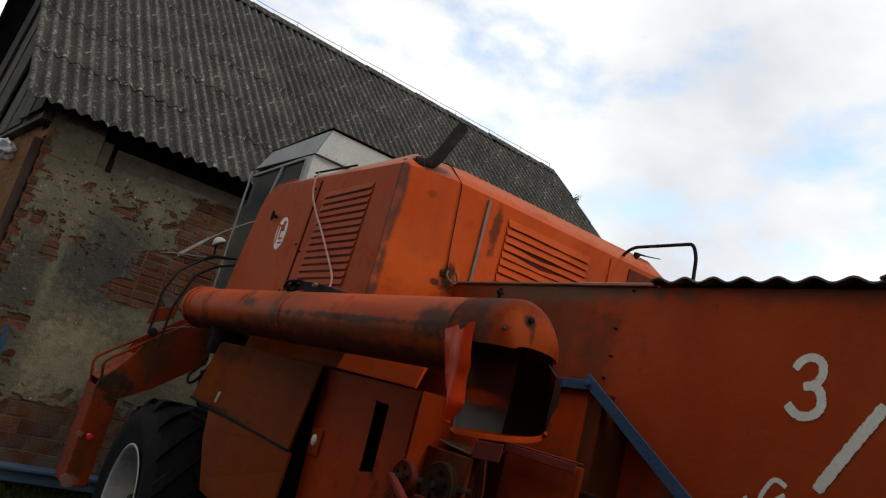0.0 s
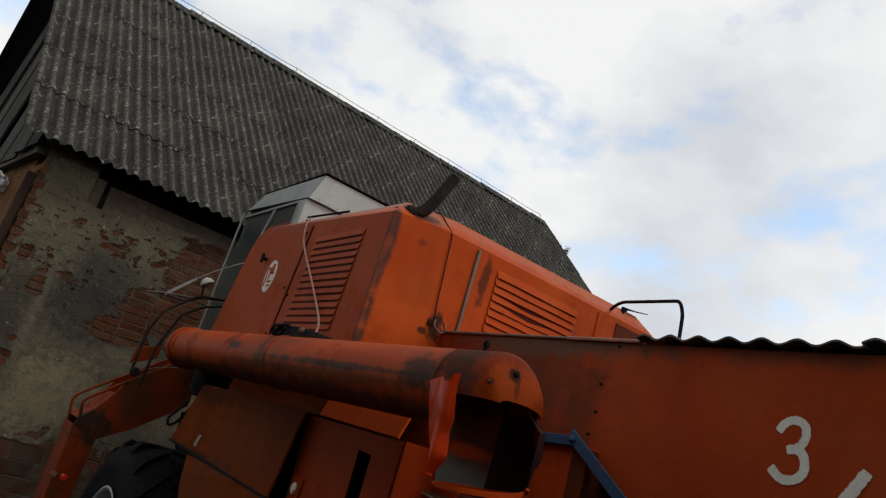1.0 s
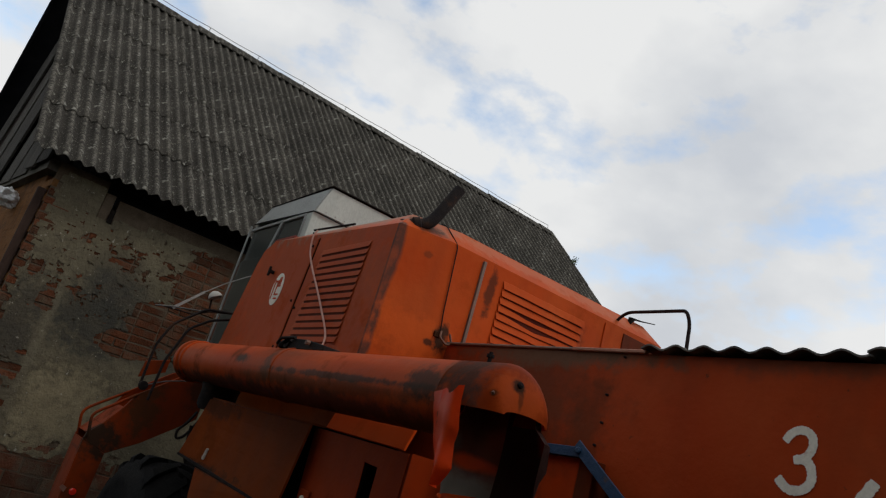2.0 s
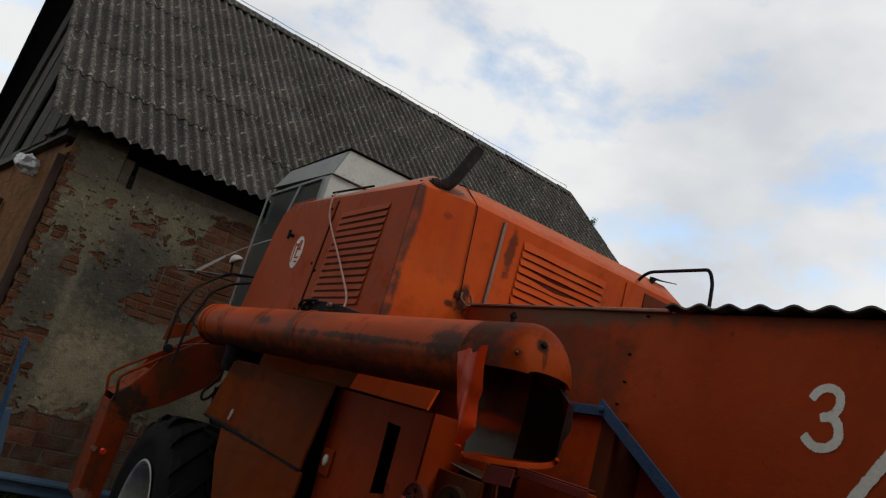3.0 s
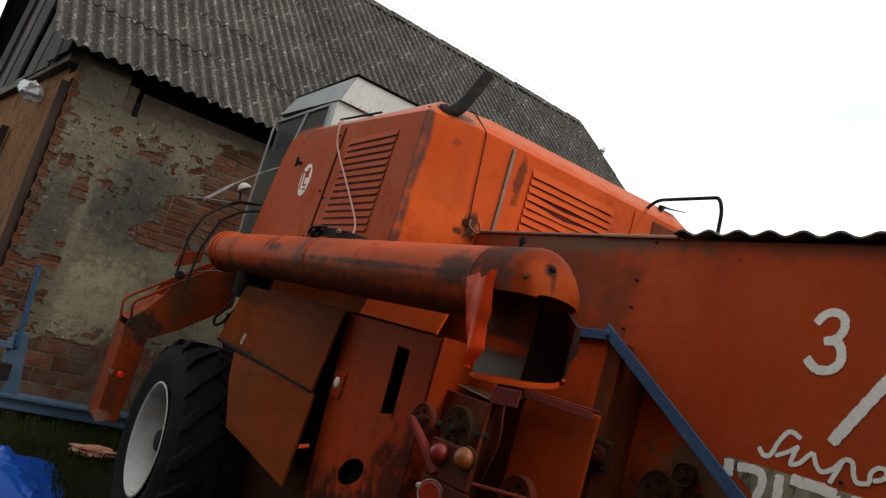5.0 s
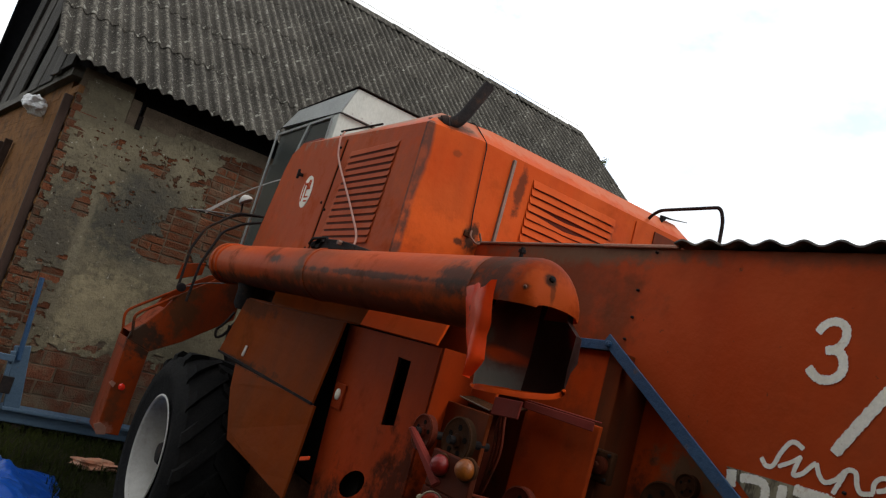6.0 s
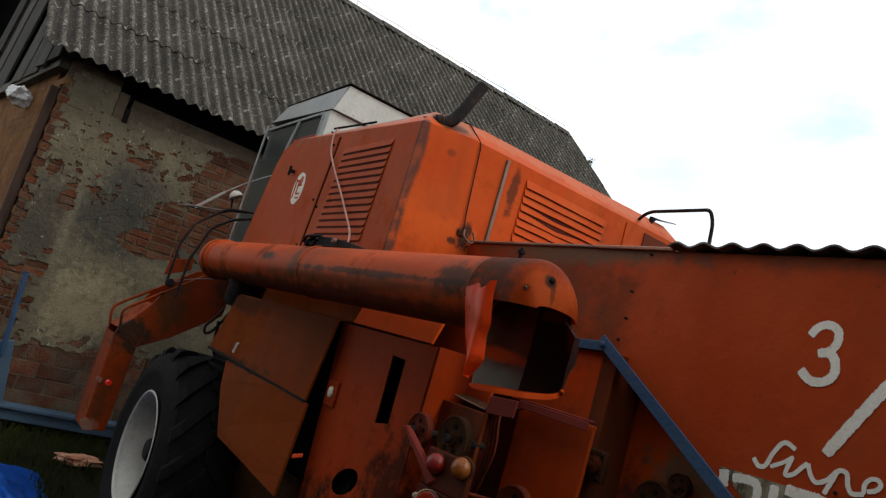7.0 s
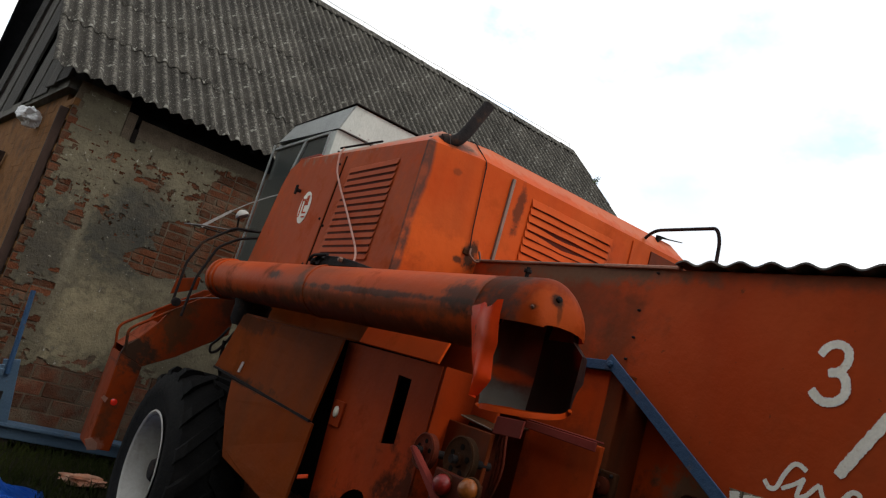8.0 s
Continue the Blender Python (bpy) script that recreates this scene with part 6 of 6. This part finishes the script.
# ---- blue tarp, rag, bag ----
def tarp():
    bm, n = bmesh.new(), 100
    rows = []
    for j in range(n + 1):
        row = []
        for i in range(n + 1):
            u, v = i / n, j / n
            x, y = -0.30 + 1.49 * u, 5.1 + 1.60 * v
            edge = min(1.0, 4.0 * min(u, 1 - u, v, 1 - v))
            wx, wy = x + 0.2 * noise.noise(Vector((x * 3, y * 3, 6))), y + 0.2 * noise.noise(Vector((x * 3, y * 3, 9)))
            fold = (0.5 - abs(noise.noise(Vector((wx * 2.4, wy * 2.4, 1.0))))) * 0.30 + (0.5 - abs(noise.noise(Vector((wx * 5.5, wy * 5.5, 5.0))))) * 0.17 + (0.5 - abs(noise.noise(Vector((wx * 12, wy * 12, 2))))) * 0.06
            h = 0.02 + edge * (0.02 + 0.05 * math.exp(-((x - 0.45) ** 2 + (y - 5.9) ** 2) / 0.45) + 0.52 * fold)
            row.append(bm.verts.new((x + 0.05 * noise.noise(Vector((x * 4, y * 4, 8))), y + 0.05 * noise.noise(Vector((x * 4, y * 4, 3))), GROUND_Z + h - 0.03 * (1 - edge))))
        rows.append(row)
    for a, b in zip(rows, rows[1:]):
        for k in range(n):
            bm.faces.new((a[k], a[k + 1], b[k + 1], b[k]))
    bmesh.ops.solidify(bm, geom=list(bm.faces), thickness=0.003)
    return bm


tagged(smooth(part("tarpaulin", tarp(), TARP), 50), "crumpled bright blue plastic tarpaulin on the grass", "tarpaulin")


def crumple(name, centre, size, seed, material, sub=4, flat=1.0):
    bm = bmesh.new()
    bmesh.ops.create_icosphere(bm, subdivisions=sub, radius=1.0)
    for v in bm.verts:
        d = v.co.normalized()
        k = 1 + 0.5 * noise.noise(d * 1.8 + Vector((seed, 0, 0))) + 0.28 * abs(noise.noise(d * 4.5 + Vector((0, seed, 0)))) - 0.1
        v.co = Vector(centre) + Vector((d.x * k * size[0], d.y * k * size[1], max(-flat, d.z * k) * size[2]))
    return part(name, bm, material)


tagged(crumple("rag", (1.53, 7.05, GROUND_Z + 0.04), (0.21, 0.10, 0.045), 3.0, RAG), "crumpled orange and grey rag on the grass", "rag")
tagged(crumple("plastic_bag", (gable_x(9.74) - 0.12, 9.74, 3.38), (0.12, 0.12, 0.115), 7.0, BAG), "crumpled white plastic bag stuffed under the gable boards", "plastic bag")


# ---- lightning wire over the ridge ----
wire = thing("lightning_wire", "thin lightning conductor wire on small holders along the ridge", "wire")
for i in range(12):
    x = left_x(RIDGE_Y) + 0.3 + i * 0.92
    bar("holder", [(x, RIDGE_Y, RIDGE_Z + 0.06), (x, RIDGE_Y, RIDGE_Z + 0.15)], 0.005, BLACK, wire)
pts = [(left_x(RIDGE_Y) + 0.3 + i * 0.23, RIDGE_Y, RIDGE_Z + 0.145 - 0.015 * math.sin(math.pi * (i % 4) / 4)) for i in range(45)]
part("cable", pipe(bmesh.new(), pts, 0.006, 6), ZINC, wire)


# ---- weed on the far verge ----
def weed():
    rnd = random.Random(9)
    bm = bmesh.new()
    base = Vector((right_x(11.2) - 0.02, 11.2, EAVE_Z + 3.14))
    for _ in range(7):
        tip = base + Vector((rnd.uniform(0.0, 0.14), rnd.uniform(-0.12, 0.12), rnd.uniform(0.03, 0.20)))
        pipe(bm, [base, (base + tip) / 2 + Vector((0, 0, 0.03)), tip], 0.006, 5)
        for _ in range(7):
            p = base.lerp(tip, rnd.uniform(0.3, 1.05)) + Vector((rnd.uniform(-0.05, 0.05), rnd.uniform(-0.05, 0.05), rnd.uniform(-0.05, 0.05)))
            a, b = Vector((rnd.uniform(-1, 1), rnd.uniform(-1, 1), rnd.uniform(-1, 1))).normalized() * 0.022, Vector((rnd.uniform(-1, 1), rnd.uniform(-1, 1), rnd.uniform(-1, 1))).normalized() * 0.018
            bm.faces.new([bm.verts.new(q) for q in (p - a, p + b, p + a, p - b)])
    return bm


tagged(part("weed", weed(), LEAF), "small dry weed growing at the roof verge", "plant")

# ---- pieces of the roof and the wall ----
sheets, top_sheets = [sheet_mesh(s) for s in range(6)], [sheet_mesh(10 + s, -0.005) for s in range(3)]
rnd = random.Random(21)
for r in range(ROWS):
    for c in range(COLS):
        y = EAVE_Y + r * ROW_Y
        ob = new("roof_sheet", top_sheets[rnd.randrange(3)] if r == ROWS - 1 else sheets[rnd.randrange(6)])
        ob.parent = barn
        lift = 0.002 * (c % 2)
        ob.matrix_basis = Matrix.Translation((left_x(y) + c * COL_X, y - lift + rnd.uniform(-0.004, 0.004), EAVE_Z + r * ROW_Y + lift + rnd.uniform(-0.002, 0.002))) @ Matrix.Rotation(radians(rnd.uniform(-0.06, 0.06)), 4, "Y")

cap_bm = bmesh.new()
outer = [(-0.19, -0.110), (-0.11, -0.032), (-0.05, 0.030), (-0.02, 0.050), (0.02, 0.050), (0.05, 0.030), (0.11, -0.032), (0.19, -0.110)]
loop = outer + [(y * 0.97, z - 0.016) for y, z in reversed(outer)]
ends = [[cap_bm.verts.new((x, y * s, z + lift)) for y, z in loop] for x, s, lift in ((0.0, 1.03, 0.012), (0.42, 0.97, 0.0))]
for k in range(len(loop)):
    q = (k + 1) % len(loop)
    cap_bm.faces.new((ends[0][k], ends[0][q], ends[1][q], ends[1][k]))
for e in ends:
    for k in range(len(outer) - 1):
        cap_bm.faces.new((e[k], e[k + 1], e[len(loop) - 2 - k], e[len(loop) - 1 - k]))
bmesh.ops.recalc_face_normals(cap_bm, faces=list(cap_bm.faces))
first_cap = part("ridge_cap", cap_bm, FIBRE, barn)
first_cap.location = (left_x(RIDGE_Y), RIDGE_Y, RIDGE_Z)
i = 1
while left_x(RIDGE_Y) + i * 0.39 < right_x(RIDGE_Y) - 0.4:
    ob = new("ridge_cap", first_cap.data)
    ob.parent = barn
    ob.matrix_basis = pose(left_x(RIDGE_Y) + i * 0.39, RIDGE_Y + rnd.uniform(-0.012, 0.012), RIDGE_Z + rnd.uniform(-0.006, 0.010), rnd.uniform(-2, 2), rnd.uniform(-1.2, 1.2), 0)
    i += 1


def brick_mesh(length, seed, tall=COURSE, material=BRICK):
    rnd = random.Random(seed)
    bm = box(bmesh.new(), 0, length - 0.004, 0, 0.06, 0, tall - 0.013)
    bmesh.ops.bevel(bm, geom=list(bm.edges), offset=0.006, segments=1, affect="EDGES")
    for v in bm.verts:
        v.co += Vector([rnd.uniform(-0.0055, 0.0055) for _ in range(3)])
    me = bpy.data.meshes.new("brick")
    bm.to_mesh(me)
    bm.free()
    me.materials.append(material)
    return me


long_bricks, short_bricks = [brick_mesh(0.254, s) for s in range(5)], [brick_mesh(0.123, 20 + s) for s in range(4)]
blocks = [brick_mesh(0.30, 40 + s, 0.152, LIMED) for s in range(3)] + [brick_mesh(0.25, 50, 0.152, LIMED), brick_mesh(0.34, 51, 0.152, LIMED)]
for row in range(6):
    z, x = 0.08 + row * 0.152, CORNER_X + 0.26
    x += 0.14 * (row % 2)
    while x < 2.8:
        k = rnd.randrange(5)
        ln = (0.30, 0.30, 0.30, 0.25, 0.34)[k]
        if any(bare(x + ln * fx, z + 0.152 * fz) > -0.04 for fx in (0.1, 0.5, 0.9) for fz in (0.2, 0.8)):
            ob = new("stone_block", blocks[k])
            ob.parent = wall_front
            ob.matrix_basis = pose(x, WALL_Y - 0.004 - rnd.uniform(0, 0.006), z + rnd.uniform(-0.004, 0.004), 0, rnd.uniform(-0.8, 0.8), 0)
        x += ln + 0.014
for row in range(38):
    z = 0.08 + row * COURSE
    header = row % 2 == 1
    x, k = CORNER_X, 0
    while x < 2.9:
        long = not header or k % 3 == 2
        ln = 0.249 if long else 0.118
        spots = sum(bare(x + ln * fx, z + COURSE * fz) > -0.04 for fx in (0.05, 0.35, 0.65, 0.95) for fz in (0.15, 0.5, 0.85))
        if z < 0.98 and x + ln > CORNER_X + 0.26 or z > 3.22 and 0.8 < x < 1.5:
            spots = 0
        if spots:
            ob = new("brick", (long_bricks if long else short_bricks)[rnd.randrange(4)])
            ob.parent = wall_front
            ob.matrix_basis = pose(x, WALL_Y - 0.004 - rnd.uniform(0, 0.007), z + 0.002 + rnd.uniform(-0.005, 0.005), 0, rnd.uniform(-1.2, 1.2), 0)
        x += ln + 0.013
        k += 1
